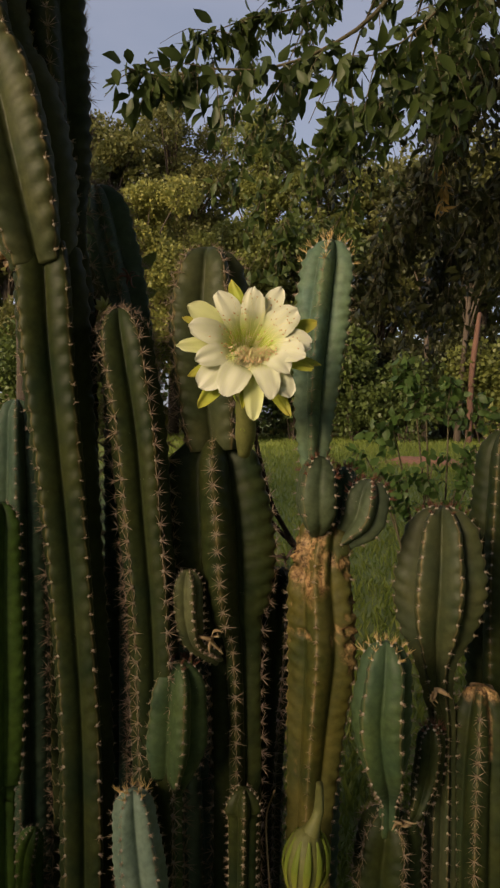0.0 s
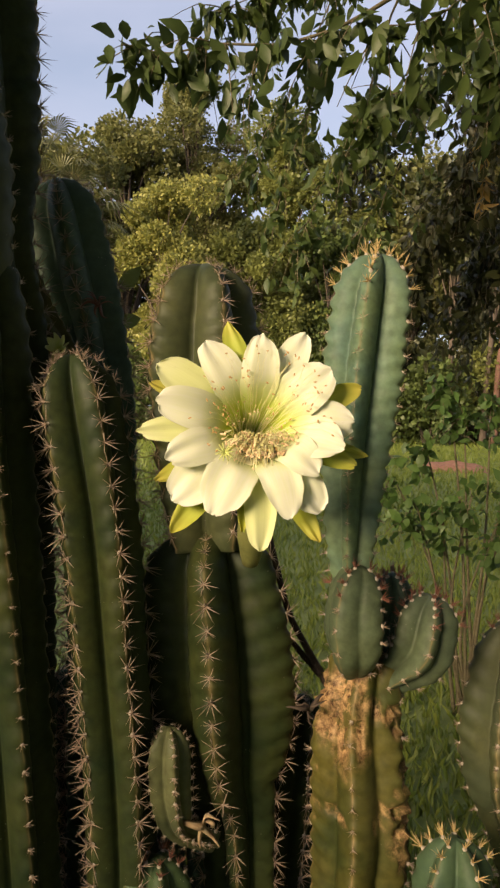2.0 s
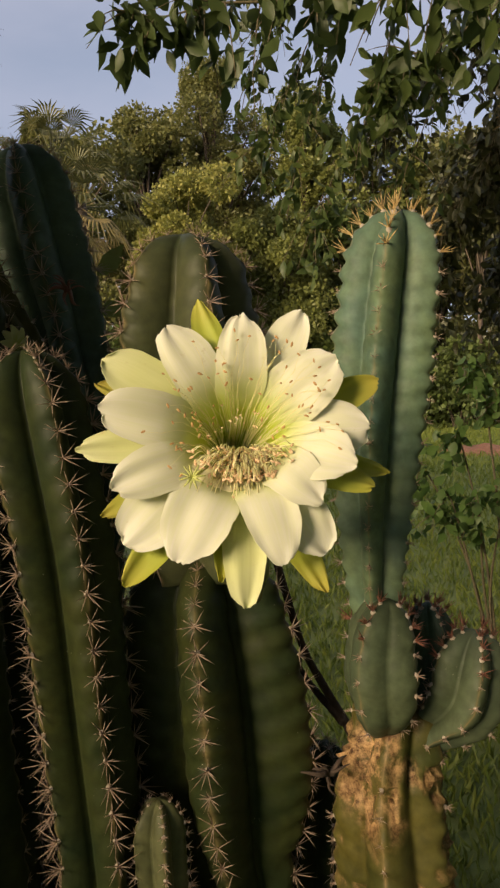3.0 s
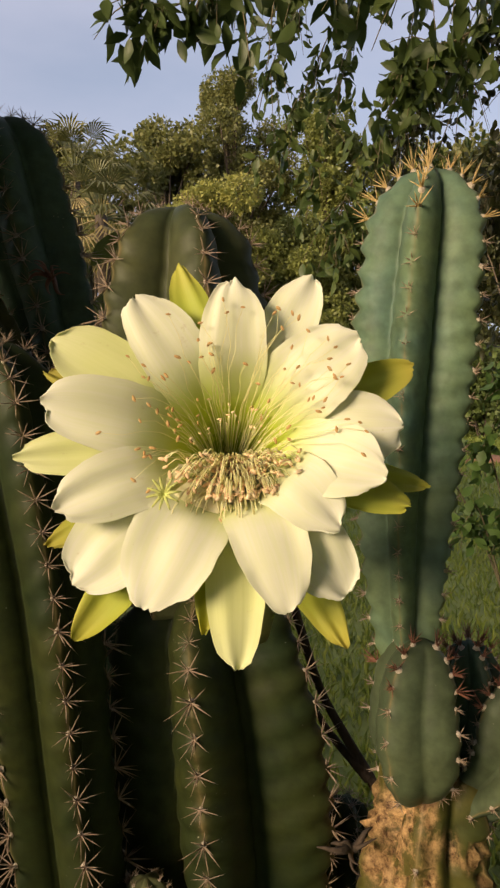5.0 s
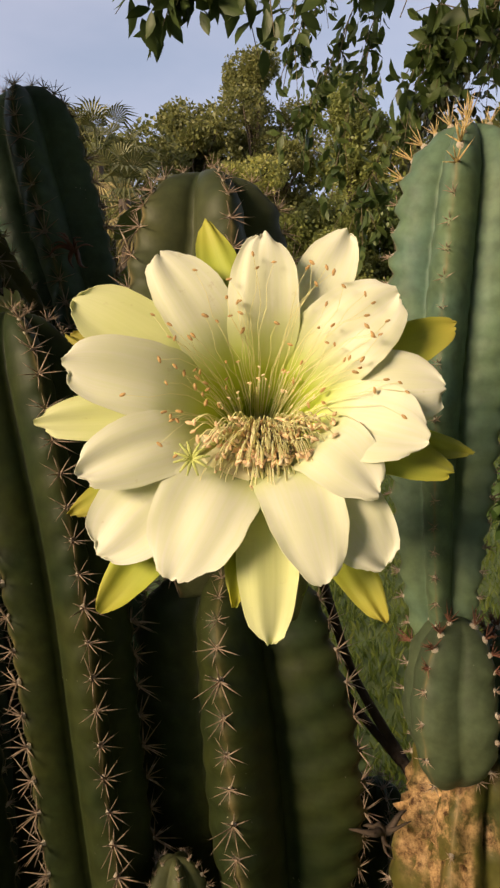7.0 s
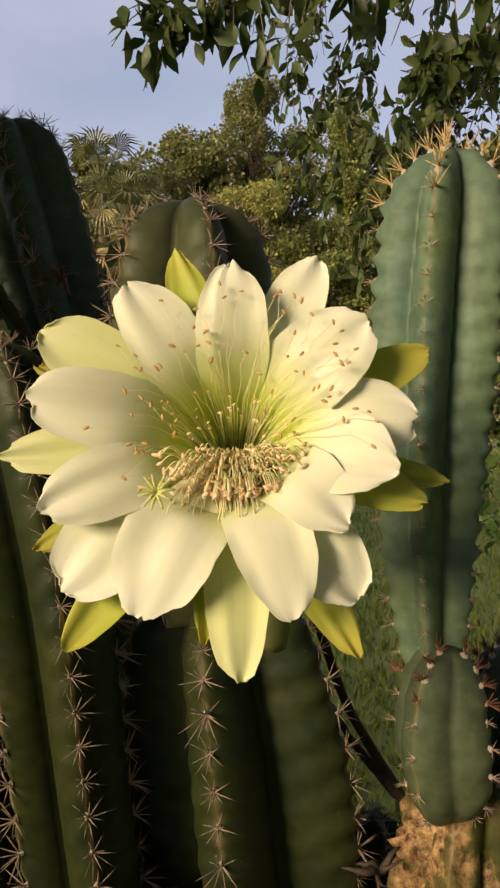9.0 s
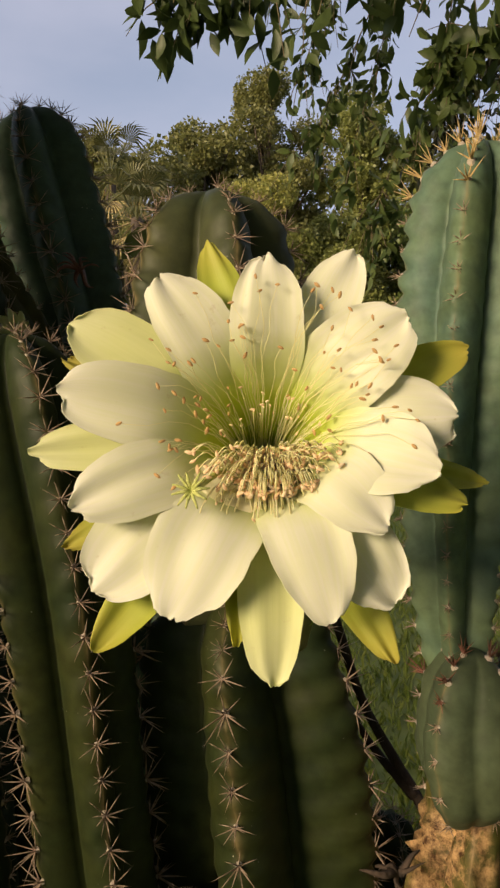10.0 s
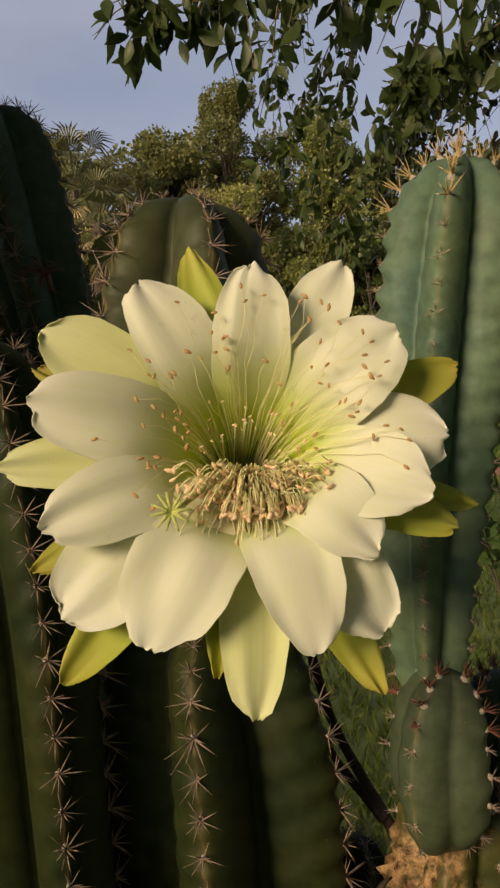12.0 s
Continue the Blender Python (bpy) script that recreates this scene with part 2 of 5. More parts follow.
LEAF_FAR = leaf_material("far_leaf_olive", (0.20, 0.21, 0.075), (0.11, 0.135, 0.045), 0.4, 0.45)
LEAF_LIGHT = leaf_material("far_leaf_light", (0.24, 0.27, 0.075), (0.14, 0.175, 0.05), 0.35, 0.45)
LEAF_YELLOW = leaf_material("far_leaf_yellow", (0.36, 0.35, 0.10), (0.20, 0.23, 0.06), 0.3, 0.4)
LEAF_BUSH = leaf_material("bush_leaf", (0.10, 0.15, 0.04), (0.045, 0.08, 0.025), 0.3, 0.3)
LEAF_DRY = leaf_material("dry_leaf", (0.45, 0.32, 0.10), (0.28, 0.17, 0.05), 0.3, 0.4)
PALM_LEAF = leaf_material("palm_leaf", (0.19, 0.19, 0.075), (0.09, 0.11, 0.045), 0.4, 0.25)
PALM_DRY = leaf_material("dry_palm_leaf", (0.50, 0.40, 0.17), (0.25, 0.19, 0.09), 0.3, 0.25)
GRASS = leaf_material("grass_blade", (0.27, 0.33, 0.06), (0.14, 0.22, 0.04), 0.4, 0.35)
GROUND = rough_material("field_ground", (0.25, 0.28, 0.075), (0.14, 0.18, 0.05), 3, 0.95, relief=0.6, distance=0.05)
SOIL = rough_material("red_soil", (0.40, 0.20, 0.12), (0.22, 0.10, 0.06), 14, 0.95, relief=0.8, distance=0.05)


# ---- building helpers ----
class Geo:
    """Vertices and faces gathered for one mesh, with a material slot a face and float attributes a vertex."""

    def __init__(self):
        self.v, self.f, self.m, self.a = [], [], [], {}

    def add(self, verts, faces, slot=0, **attrs):
        n = len(self.v)
        self.v.extend([tuple(p) for p in verts])
        self.f.extend([tuple(i + n for i in f) for f in faces])
        self.m.extend([slot] * len(faces))
        for k, vals in attrs.items():
            self.a.setdefault(k, []).extend(vals)
        return self

    def mesh(self, name, mats, smooth=True):
        me = bpy.data.meshes.new(name)
        me.from_pydata(self.v, [], self.f)
        for mt in mats if isinstance(mats, (list, tuple)) else [mats]:
            me.materials.append(mt)
        me.polygons.foreach_set("material_index", self.m)
        me.polygons.foreach_set("use_smooth", [smooth] * len(self.f))
        for k, vals in self.a.items():
            me.attributes.new(k, "FLOAT", "POINT").data.foreach_set("value", np.asarray(vals, dtype=np.float32))
        me.update()
        return me


def part(name, geo, mats, parent=None, label="", smooth=True, place=None):
    """One mesh object, under a thing or a part."""
    ob = new(name, geo.mesh(name, mats, smooth) if isinstance(geo, Geo) else geo)
    if place is not None:
        ob.matrix_basis = place
    if parent is not None:
        ob.parent = parent
        ob.matrix_parent_inverse = parent_inverse(parent)
    return tagged(ob, label)


def parent_inverse(ob):
    return ob.matrix_basis.inverted()


def thing(name, place, label, category, group="", kind=""):
    ob = new(name)
    ob.empty_display_size = 0.05
    ob.location = place
    return tagged(ob, label, category, group, kind)


def smooth_line(points, n):
    """n points along a rounded line through the given ones (numpy rows of any width)."""
    p = np.asarray(points, float)
    p = np.vstack([2 * p[0] - p[1], p, 2 * p[-1] - p[-2]])
    out = []
    for u in np.linspace(0, len(points) - 1 - 1e-6, n):
        i, t = int(u), u - int(u)
        a, b, c, d = p[i], p[i + 1], p[i + 2], p[i + 3]
        out.append(0.5 * (2 * b + (c - a) * t + (2 * a - 5 * b + 4 * c - d) * t * t + (3 * b - a - 3 * c + d) * t ** 3))
    return np.array(out)


def tube(geo, line, radii, sides=6, slot=0, wobble=0.0):
    """A tapered tube along a line, closed at both ends."""
    line = np.asarray(line, float)
    n = len(line)
    radii = np.interp(np.linspace(0, 1, n), np.linspace(0, 1, len(radii)), radii)
    tang = np.gradient(line, axis=0)
    tang /= np.linalg.norm(tang, axis=1)[:, None] + 1e-12
    ref = np.array((0.31, -0.77, 0.55)) if abs(tang[0] @ np.array((0.31, -0.77, 0.55))) < 0.9 else np.array((1.0, 0, 0))
    verts, faces = [], []
    for i in range(n):
        e1 = np.cross(tang[i], ref)
        e1 /= np.linalg.norm(e1) + 1e-12
        e2 = np.cross(tang[i], e1)
        for j in range(sides):
            a = 2 * math.pi * j / sides
            r = radii[i] * (1 + wobble * math.sin(5.1 * i + 2.3 * j))
            verts.append(line[i] + r * (math.cos(a) * e1 + math.sin(a) * e2))
    for i in range(n - 1):
        for j in range(sides):
            k = (j + 1) % sides
            faces.append((i * sides + j, i * sides + k, (i + 1) * sides + k, (i + 1) * sides + j))
    verts += [line[0] - tang[0] * radii[0] * 0.4, line[-1] + tang[-1] * radii[-1] * 0.4]
    for j in range(sides):
        k = (j + 1) % sides
        faces.append((n * sides, k, j))
        faces.append((n * sides + 1, (n - 1) * sides + j, (n - 1) * sides + k))
    return geo.add(verts, faces, slot)


LEAF_SMALL = (np.array([(0, 0, 0), (-0.26, 0.42, 0.07), (0, 0.48, -0.02), (0.26, 0.42, 0.07), (0, 1, -0.12)]),
              [(0, 2, 1), (0, 3, 2), (1, 2, 4), (2, 3, 4)])
LEAF_FULL = (np.array([(0, 0, 0), (-0.13, 0.16, 0.03), (0, 0.18, 0), (0.13, 0.16, 0.03), (-0.22, 0.42, 0.06), (0, 0.44, 0.01), (0.22, 0.42, 0.06),
                       (-0.15, 0.70, 0.02), (0, 0.72, -0.03), (0.15, 0.70, 0.02), (0, 1.0, -0.12)]),
             [(0, 2, 1), (0, 3, 2), (1, 2, 5, 4), (2, 3, 6, 5), (4, 5, 8, 7), (5, 6, 9, 8), (7, 8, 10), (8, 9, 10)])


def leaves(geo, places, ways, sizes, rng, template=LEAF_SMALL, wide=1.0, slot=0):
    """Many leaves in one mesh: each starts at its place and points its own way, turned at random about it."""
    base, faces = template
    places, ways, sizes = np.asarray(places, float), np.asarray(ways, float), np.asarray(sizes, float)
    ways = ways / (np.linalg.norm(ways, axis=1)[:, None] + 1e-9)
    side = np.cross(ways, rng.normal(size=ways.shape))
    side /= np.linalg.norm(side, axis=1)[:, None] + 1e-9
    up = np.cross(side, ways)
    v = (base[None, :, 0:1] * wide * side[:, None, :] + base[None, :, 1:2] * ways[:, None, :] + base[None, :, 2:3] * up[:, None, :]) * sizes[:, None, None] + places[:, None, :]
    n = len(geo.v)
    k = len(base)
    geo.v.extend(map(tuple, v.reshape(-1, 3)))
    for i in range(len(places)):
        geo.f.extend([tuple(n + i * k + j for j in f) for f in faces])
    geo.m.extend([slot] * (len(faces) * len(places)))
    return geo


def lump_leaves(rng, centre, radius, count, squash=0.8):
    d = rng.normal(size=(count, 3))
    d /= np.linalg.norm(d, axis=1)[:, None]
    r = radius * (0.55 + 0.5 * rng.random(count) ** 0.6)
    bumpy = 1 + 0.22 * np.sin(5 * d[:, 0] + 3 * centre[0]) * np.cos(4 * d[:, 2] + centre[1] + 2 * d[:, 1])
    return centre + d * (r * bumpy)[:, None] * np.array((1, 1, squash)), d + rng.normal(size=(count, 3)) * 0.8 + np.array((0, 0, -0.25))


# ---- ground ----
def ground_height(x, y):
    r = math.hypot(x, y)
    return 0.03 * noise.noise(Vector((x * 0.7, y * 0.7, 0))) + 0.10 * noise.noise(Vector((x * 0.15, y * 0.15, 3.0))) * min(1, r / 6) - 0.02 + 0.021 * min(max(y - 3.0, 0.0), 23.0)


def build_ground():
    rings = [0.0] + [0.6 * 1.16 ** i for i in range(46)]
    verts, faces, k = [(0, 0, ground_height(0, 0))], [], 72
    for r in rings[1:]:
        for j in range(k):
            a = 2 * math.pi * j / k
            x, y = r * math.cos(a), r * math.sin(a) + 1.0
            verts.append((x, y, ground_height(x, y)))
    for j in range(k):
        faces.append((0, 1 + j, 1 + (j + 1) % k))
    for i in range(len(rings) - 2):
        for j in range(k):
            a, b = 1 + i * k + j, 1 + i * k + (j + 1) % k
            faces.append((a, a + k, b + k, b))
    ob = part("ground", Geo().add(verts, faces), GROUND)
    tagged(ob, "short green and yellowed grass field", "ground", kind="structure")


build_ground()


def build_grass():
    rng = np.random.default_rng(11)
    geo = Geo()
    n = 70000
    y = 1.4 + 26.8 * rng.random(n) ** 1.6
    x = (rng.random(n) * 0.62 - 0.10) * (y + 1.0)
    x = np.where(rng.random(n) < 0.12, -x * 0.8, x)
    size = (0.028 + 0.045 * rng.random(n)) * (1 + y * 0.08)
    z = np.array([ground_height(a, b) for a, b in zip(x, y)])
    way = np.stack([rng.normal(0, 0.45, n), rng.normal(0, 0.45, n), np.ones(n)], 1)
    leaves(geo, np.stack([x, y, z], 1), way, size, rng, LEAF_SMALL, 0.35)
    tagged(part("grass", geo, GRASS), "short tufted grass with yellowed tips", "grass", kind="stuff")


build_grass()


# ---- cacti ----
def spine_cluster(style, seed):
    """One areole: a woolly pad with its spines grown out of it, at the origin, standing along z; x runs along the rib."""
    rng = random.Random(seed)
    pad = {"star": 0.0026, "short": 0.0025, "gold": 0.0030, "red": 0.0030}[style]
    ring = 7
    verts = [Vector((pad * math.cos(2 * math.pi * j / ring) * rng.uniform(0.9, 1.4), pad * math.sin(2 * math.pi * j / ring) * rng.uniform(0.8, 1.1), -0.0008)) for j in range(ring)]
    verts += [Vector((0.6 * p.x, 0.6 * p.y, pad * rng.uniform(0.45, 0.7))) for p in verts] + [Vector((0, 0, pad * 0.75))]
    faces = [(j, (j + 1) % ring, ring + (j + 1) % ring, ring + j) for j in range(ring)] + [(ring + j, ring + (j + 1) % ring, 2 * ring) for j in range(ring)]
    slots = [0] * len(faces)
    count, long_, lean, w = {"star": (10, 0.0235, (38, 86), 0.00066), "short": (7, 0.0095, (20, 80), 0.00050), "gold": (7, 0.0185, (8, 52), 0.00062), "red": (9, 0.0165, (8, 55), 0.00062)}[style]
    for k in range(count):
        az = 2 * math.pi * (k + rng.uniform(-0.3, 0.3)) / count
        po = radians(rng.uniform(*lean)) if k else radians(rng.uniform(5, 25))
        length = long_ * rng.uniform(0.45, 1.1)
        d = Vector((math.sin(po) * math.cos(az), math.sin(po) * math.sin(az), math.cos(po)))
        s = d.orthogonal().normalized()
        t = d.cross(s)
        p0, p1 = d * 0.001 + Vector((0, 0, pad * 0.4)), d * length * 0.55 + Vector((0, 0, pad * 0.4))
        n = len(verts)
        base = [p0 + w * s, p0 + w * (-0.5 * s + 0.87 * t), p0 + w * (-0.5 * s - 0.87 * t)]
        verts += base + [p1 + 0.75 * (v - p0) for v in base] + [d * length + Vector((0, 0, pad * 0.4))]
        faces += [(n, n + 1, n + 4, n + 3), (n + 1, n + 2, n + 5, n + 4), (n + 2, n, n + 3, n + 5), (n + 3, n + 4, n + 6), (n + 4, n + 5, n + 6), (n + 5, n + 3, n + 6), (n, n + 1, 2 * ring)]
        slots += [1] * 7
    g = Geo().add(verts, faces)
    g.m = slots
    spine = {"star": SPINE_BROWN, "short": SPINE_BROWN, "gold": SPINE_GOLD, "red": SPINE_RED}[style]
    return g.mesh("areole", [PAD, spine])


CLUSTERS = {style: [spine_cluster(style, 40 + i) for i in range(5)] for style in ("star", "short", "gold", "red")}


def no_scar(p, a, crest):
    return 0.0


def stem(parent, points, ribs=5, turn=0.0, skin=SKIN_OLIVE, style="star", gap=0.0245, tip="", depth=0.44, name="stem", label="",
         scar=no_scar, seed=1, tip_length=0.05, dead=0.0, ripples=0.032):
    """A ribbed column from its tip down. points: x, y, z and outer radius; turn: degrees by which one rib stands off the camera's side."""
    rng = random.Random(seed)
    p = np.array(points, float)
    p[:, 3] = np.where(p[:, 3] > 0.012, p[:, 3] * 1.08, p[:, 3])
    domed, closed = p[0, 3] < 0.012, p[-1, 3] < 0.012
    if domed:
        p[0, 3] = p[1, 3] * 0.97
    if closed:
        p[-1, 3] = p[-2, 3] * 0.9
    cum = np.concatenate([[0], np.cumsum(np.linalg.norm(np.diff(p[:, :3], axis=0), axis=1))])
    fine = smooth_line(p, 400)
    fine[:, 3] = np.clip(fine[:, 3], 0.004, 1)
    fcum = np.concatenate([[0], np.cumsum(np.linalg.norm(np.diff(fine[:, :3], axis=0), axis=1))])
    length = fcum[-1]
    first = (cum[1] - cum[0]) if domed else 0.0
    last = (cum[-1] - cum[-2]) if closed else 0.0
    dome = min(first, p[1, 3] * 1.25) if domed else 0.0
    rows = []
    if domed:
        rows += [dome * (1 - math.cos(math.pi / 2 * i / 12)) for i in range(1, 12)]
    step = 0.0055
    s = dome if domed else 0.0
    while s < length - 1e-4:
        rows.append(s)
        s += step if len(rows) < 420 else 0.03
    rows.append(length - 1e-5)

    def at(s):
        return np.array([np.interp(s, fcum, fine[:, c]) for c in range(4)])

    def outer(s):
        r = at(s)[3]
        if domed and s < dome:
            r *= math.sqrt(max(1e-4, 1 - (1 - s / dome) ** 2))
        if closed and s > length - last:
            r *= math.sqrt(max(1e-3, 1 - (1 - (length - s) / last) ** 2))
        return r

    def basis(s):
        t = at(min(s + 0.004, length))[:3] - at(max(s - 0.004, 0))[:3]
        t /= np.linalg.norm(t)
        e1 = np.array((0, -1.0, 0)) - t * (-t[1])
        e1 /= np.linalg.norm(e1)
        return t, e1, np.cross(e1, t)

    per = 14
    cols = ribs * per
    verts, crest_a, scar_a, faces = [], [], [], []
    off = rng.uniform(0, 50)
    for s in rows:
        c, r0 = at(s)[:3], outer(s)
        t, e1, e2 = basis(s)
        for j in range(cols):
            a = 2 * math.pi * j / cols + radians(turn)
            side_slope = abs(((ribs * (a - radians(turn)) / (2 * math.pi) + 0.5) % 1.0) - 0.5) * 2
            ripple = math.sin(2 * math.pi * (s / gap - 0.75 * side_slope))
            x = math.sqrt(side_slope ** 2 + 0.004) - 0.063
            r = r0 * (1 - depth * (0.80 * x + 0.25 * x * x))
            k = 1 - side_slope
            r *= 1 + ripples * ripple * (0.45 + 0.55 * (1 - side_slope)) - 0.022 * (1 - side_slope) ** 6 * (0.5 + 0.5 * math.cos(2 * math.pi * s / gap))
            r *= 1 + 0.035 * noise.noise(Vector((c[0] * 14 + off, 2.2 * math.cos(a) + c[2] * 9, 2.2 * math.sin(a))))
            d = math.cos(a) * e1 + math.sin(a) * e2
            sc = scar(c, a, k) if scar is not no_scar else dead * max(0.0, min(1.0, 3 * (s - 0.75 * length) / length + noise.noise(Vector((c[0] * 40, c[2] * 40, a * 2)))))
            if sc > 0:
                r *= 1 - sc * (0.05 + 0.15 * abs(noise.noise(Vector((7 * a, c[2] * 70, off)))) + 0.13 * noise.noise(Vector((22 * a, c[2] * 150, off))))
            verts.append(c + r * d)
            crest_a.append(k)
            scar_a.append(min(1.0, max(0.0, sc)))
    for i in range(len(rows) - 1):
        for j in range(cols):
            k = (j + 1) % cols
            faces.append((i * cols + j, i * cols + k, (i + 1) * cols + k, (i + 1) * cols + j))
    n = len(rows)
    t0, t1 = basis(0)[0], basis(length)[0]
    verts += [at(0)[:3] - t0 * (0.0 if domed else 0.3 * outer(0)), at(length)[:3] + t1 * 0.004]
    crest_a += [0.5, 0.5]
    scar_a += [0.0 if domed else 1.0, 0.0]
    for j in range(cols):
        k = (j + 1) % cols
        faces.append((n * cols, k, j))
        faces.append((n * cols + 1, (n - 1) * cols + j, (n - 1) * cols + k))
    ob = part(name, Geo().add(verts, faces, crest=crest_a, scar=scar_a), skin, parent, label)
    # areoles along each rib
    for rib in range(ribs):
        a = radians(turn) + 2 * math.pi * rib / ribs
        s = 0.003 if domed else gap * 0.5
        while s < length - 0.006:
            sc = scar(at(s)[:3], a, 1.0) if scar is not no_scar else 0.0
            g_here = gap * min(1.0, 0.28 + s / (3.2 * gap)) if domed else gap
            if at(s)[2] > 0.25 and sc < 0.5:
                c, r = at(s)[:3], outer(s) * (0.985 - 0.012)
                t, e1, e2 = basis(s)
                d = math.cos(a) * e1 + math.sin(a) * e2
                if domed and s < dome:
                    lift = 1 - s / dome
                    nrm = d * math.sqrt(max(0.02, 1 - lift * lift)) - t * lift
                else:
                    nrm = d
                z = Vector(nrm).normalized()
                x = (Vector(t) - z * Vector(t).dot(z)).normalized()
                y = z.cross(x)
                m = Matrix((x, y, z)).transposed().to_4x4()
                m.translation = Vector(c + r * d)
                kind = tip if tip and s < tip_length else style
                size = rng.uniform(0.8, 1.15)
                if kind == style and domed:
                    size *= min(1.0, 0.65 + s / 0.2)
                m = m @ Matrix.Rotation(rng.uniform(-0.5, 0.5), 4, "Z") @ Matrix.Scale(size, 4)
                part("areole", rng.choice(CLUSTERS[kind]), None, ob, place=m)
            s += g_here * rng.uniform(0.94, 1.06)
    return ob


def down(points, z=-0.03, r=0.04, dx=0.0, dy=0.0):
    """Carry a column on from its last point to the ground."""
    x, y, zz, rr = points[-1]
    return points + [(x + dx * 0.5, y + dy * 0.5, 0.5 * (zz + z), 0.5 * (rr + r)), (x + dx, y + dy, z, r)]


CLUMP = "cactus clump"


def cactus(x, y, label):
    return thing("columnar_cactus", (x, y, 0), label, "cactus", CLUMP)


# tall column that passes out of sight overhead, standing in front at the edge of the clump
c = cactus(-0.172, 1.073, "tall olive-green ribbed column cactus with pale spines")
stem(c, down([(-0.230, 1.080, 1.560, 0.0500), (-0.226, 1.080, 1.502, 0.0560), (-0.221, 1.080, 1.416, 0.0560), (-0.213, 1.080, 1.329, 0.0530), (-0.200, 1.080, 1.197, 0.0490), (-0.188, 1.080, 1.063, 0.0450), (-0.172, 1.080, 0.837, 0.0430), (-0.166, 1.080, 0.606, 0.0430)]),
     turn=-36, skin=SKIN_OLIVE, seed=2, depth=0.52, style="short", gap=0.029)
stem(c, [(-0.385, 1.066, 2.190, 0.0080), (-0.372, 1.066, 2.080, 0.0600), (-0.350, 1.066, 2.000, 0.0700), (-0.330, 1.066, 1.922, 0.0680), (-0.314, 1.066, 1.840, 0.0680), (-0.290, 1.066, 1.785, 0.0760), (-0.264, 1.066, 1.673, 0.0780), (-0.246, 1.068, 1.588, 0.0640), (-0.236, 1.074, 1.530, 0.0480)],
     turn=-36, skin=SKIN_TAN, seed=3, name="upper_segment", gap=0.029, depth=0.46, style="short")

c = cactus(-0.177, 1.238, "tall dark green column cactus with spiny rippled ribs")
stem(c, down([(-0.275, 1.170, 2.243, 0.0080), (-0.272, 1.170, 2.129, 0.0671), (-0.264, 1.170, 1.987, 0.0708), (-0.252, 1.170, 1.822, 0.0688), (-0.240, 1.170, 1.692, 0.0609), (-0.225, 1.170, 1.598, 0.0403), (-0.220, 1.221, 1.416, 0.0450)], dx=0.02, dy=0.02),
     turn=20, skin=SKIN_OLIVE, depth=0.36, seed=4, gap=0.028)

stem(c, [(-0.236, 1.23, 1.650, 0.0060), (-0.222, 1.23, 1.612, 0.0190), (-0.194, 1.235, 1.540, 0.0200), (-0.160, 1.24, 1.480, 0.0180), (-0.146, 1.24, 1.430, 0.0160), (-0.146, 1.24, 1.300, 0.0160)],
     turn=10, skin=SKIN_OLD, style="short", seed=71, gap=0.02, depth=0.3, name="offshoot", label="slim tan-green leaning offshoot")

c = cactus(-0.133, 1.308, "dark bluish green column cactus with a rounded top")
stem(c, down([(-0.188, 1.310, 1.735, 0.0050), (-0.172, 1.310, 1.660, 0.0510), (-0.154, 1.310, 1.580, 0.0540), (-0.134, 1.310, 1.490, 0.0480), (-0.122, 1.310, 1.340, 0.0480)]), turn=4, skin=SKIN_DEEP, seed=5)

c = cactus(-0.068, 1.107, "straight dark olive column cactus with starry spines")
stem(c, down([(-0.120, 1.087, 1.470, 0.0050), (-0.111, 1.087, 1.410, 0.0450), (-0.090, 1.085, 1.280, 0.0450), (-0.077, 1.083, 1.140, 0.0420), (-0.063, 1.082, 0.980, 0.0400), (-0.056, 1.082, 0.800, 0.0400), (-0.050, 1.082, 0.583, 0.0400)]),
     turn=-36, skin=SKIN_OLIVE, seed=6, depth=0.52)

# the flowering column, with a narrow waist where its upper growth begins
c = cactus(0.088, 1.168, "thick dark olive column cactus that bears the flower")
flowering = c
stem(c, [(0.023, 1.160, 1.588, 0.0050), (0.024, 1.160, 1.540, 0.0590), (0.023, 1.160, 1.500, 0.0690), (0.024, 1.160, 1.432, 0.0715), (0.033, 1.160, 1.336, 0.0690), (0.041, 1.160, 1.245, 0.0560)], turn=22, skin=SKIN_TAN, seed=7, name="upper_segment", depth=0.5)
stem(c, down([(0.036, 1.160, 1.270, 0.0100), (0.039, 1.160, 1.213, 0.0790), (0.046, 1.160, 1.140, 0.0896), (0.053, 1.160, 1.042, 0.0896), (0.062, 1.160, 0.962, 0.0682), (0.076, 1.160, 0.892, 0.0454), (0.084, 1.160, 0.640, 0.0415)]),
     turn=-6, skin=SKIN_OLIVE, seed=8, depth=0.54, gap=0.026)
stem(c, [(-0.007, 1.075, 1.056, 0.0036), (-0.007, 1.075, 1.003, 0.0240), (-0.002, 1.078, 0.957, 0.0210), (0.010, 1.09, 0.924, 0.0122), (0.045, 1.12, 0.895, 0.0122)],
     turn=18, skin=SKIN_GREY, style="short", gap=0.014, seed=9, name="offshoot", label="small grey-green young offshoot")

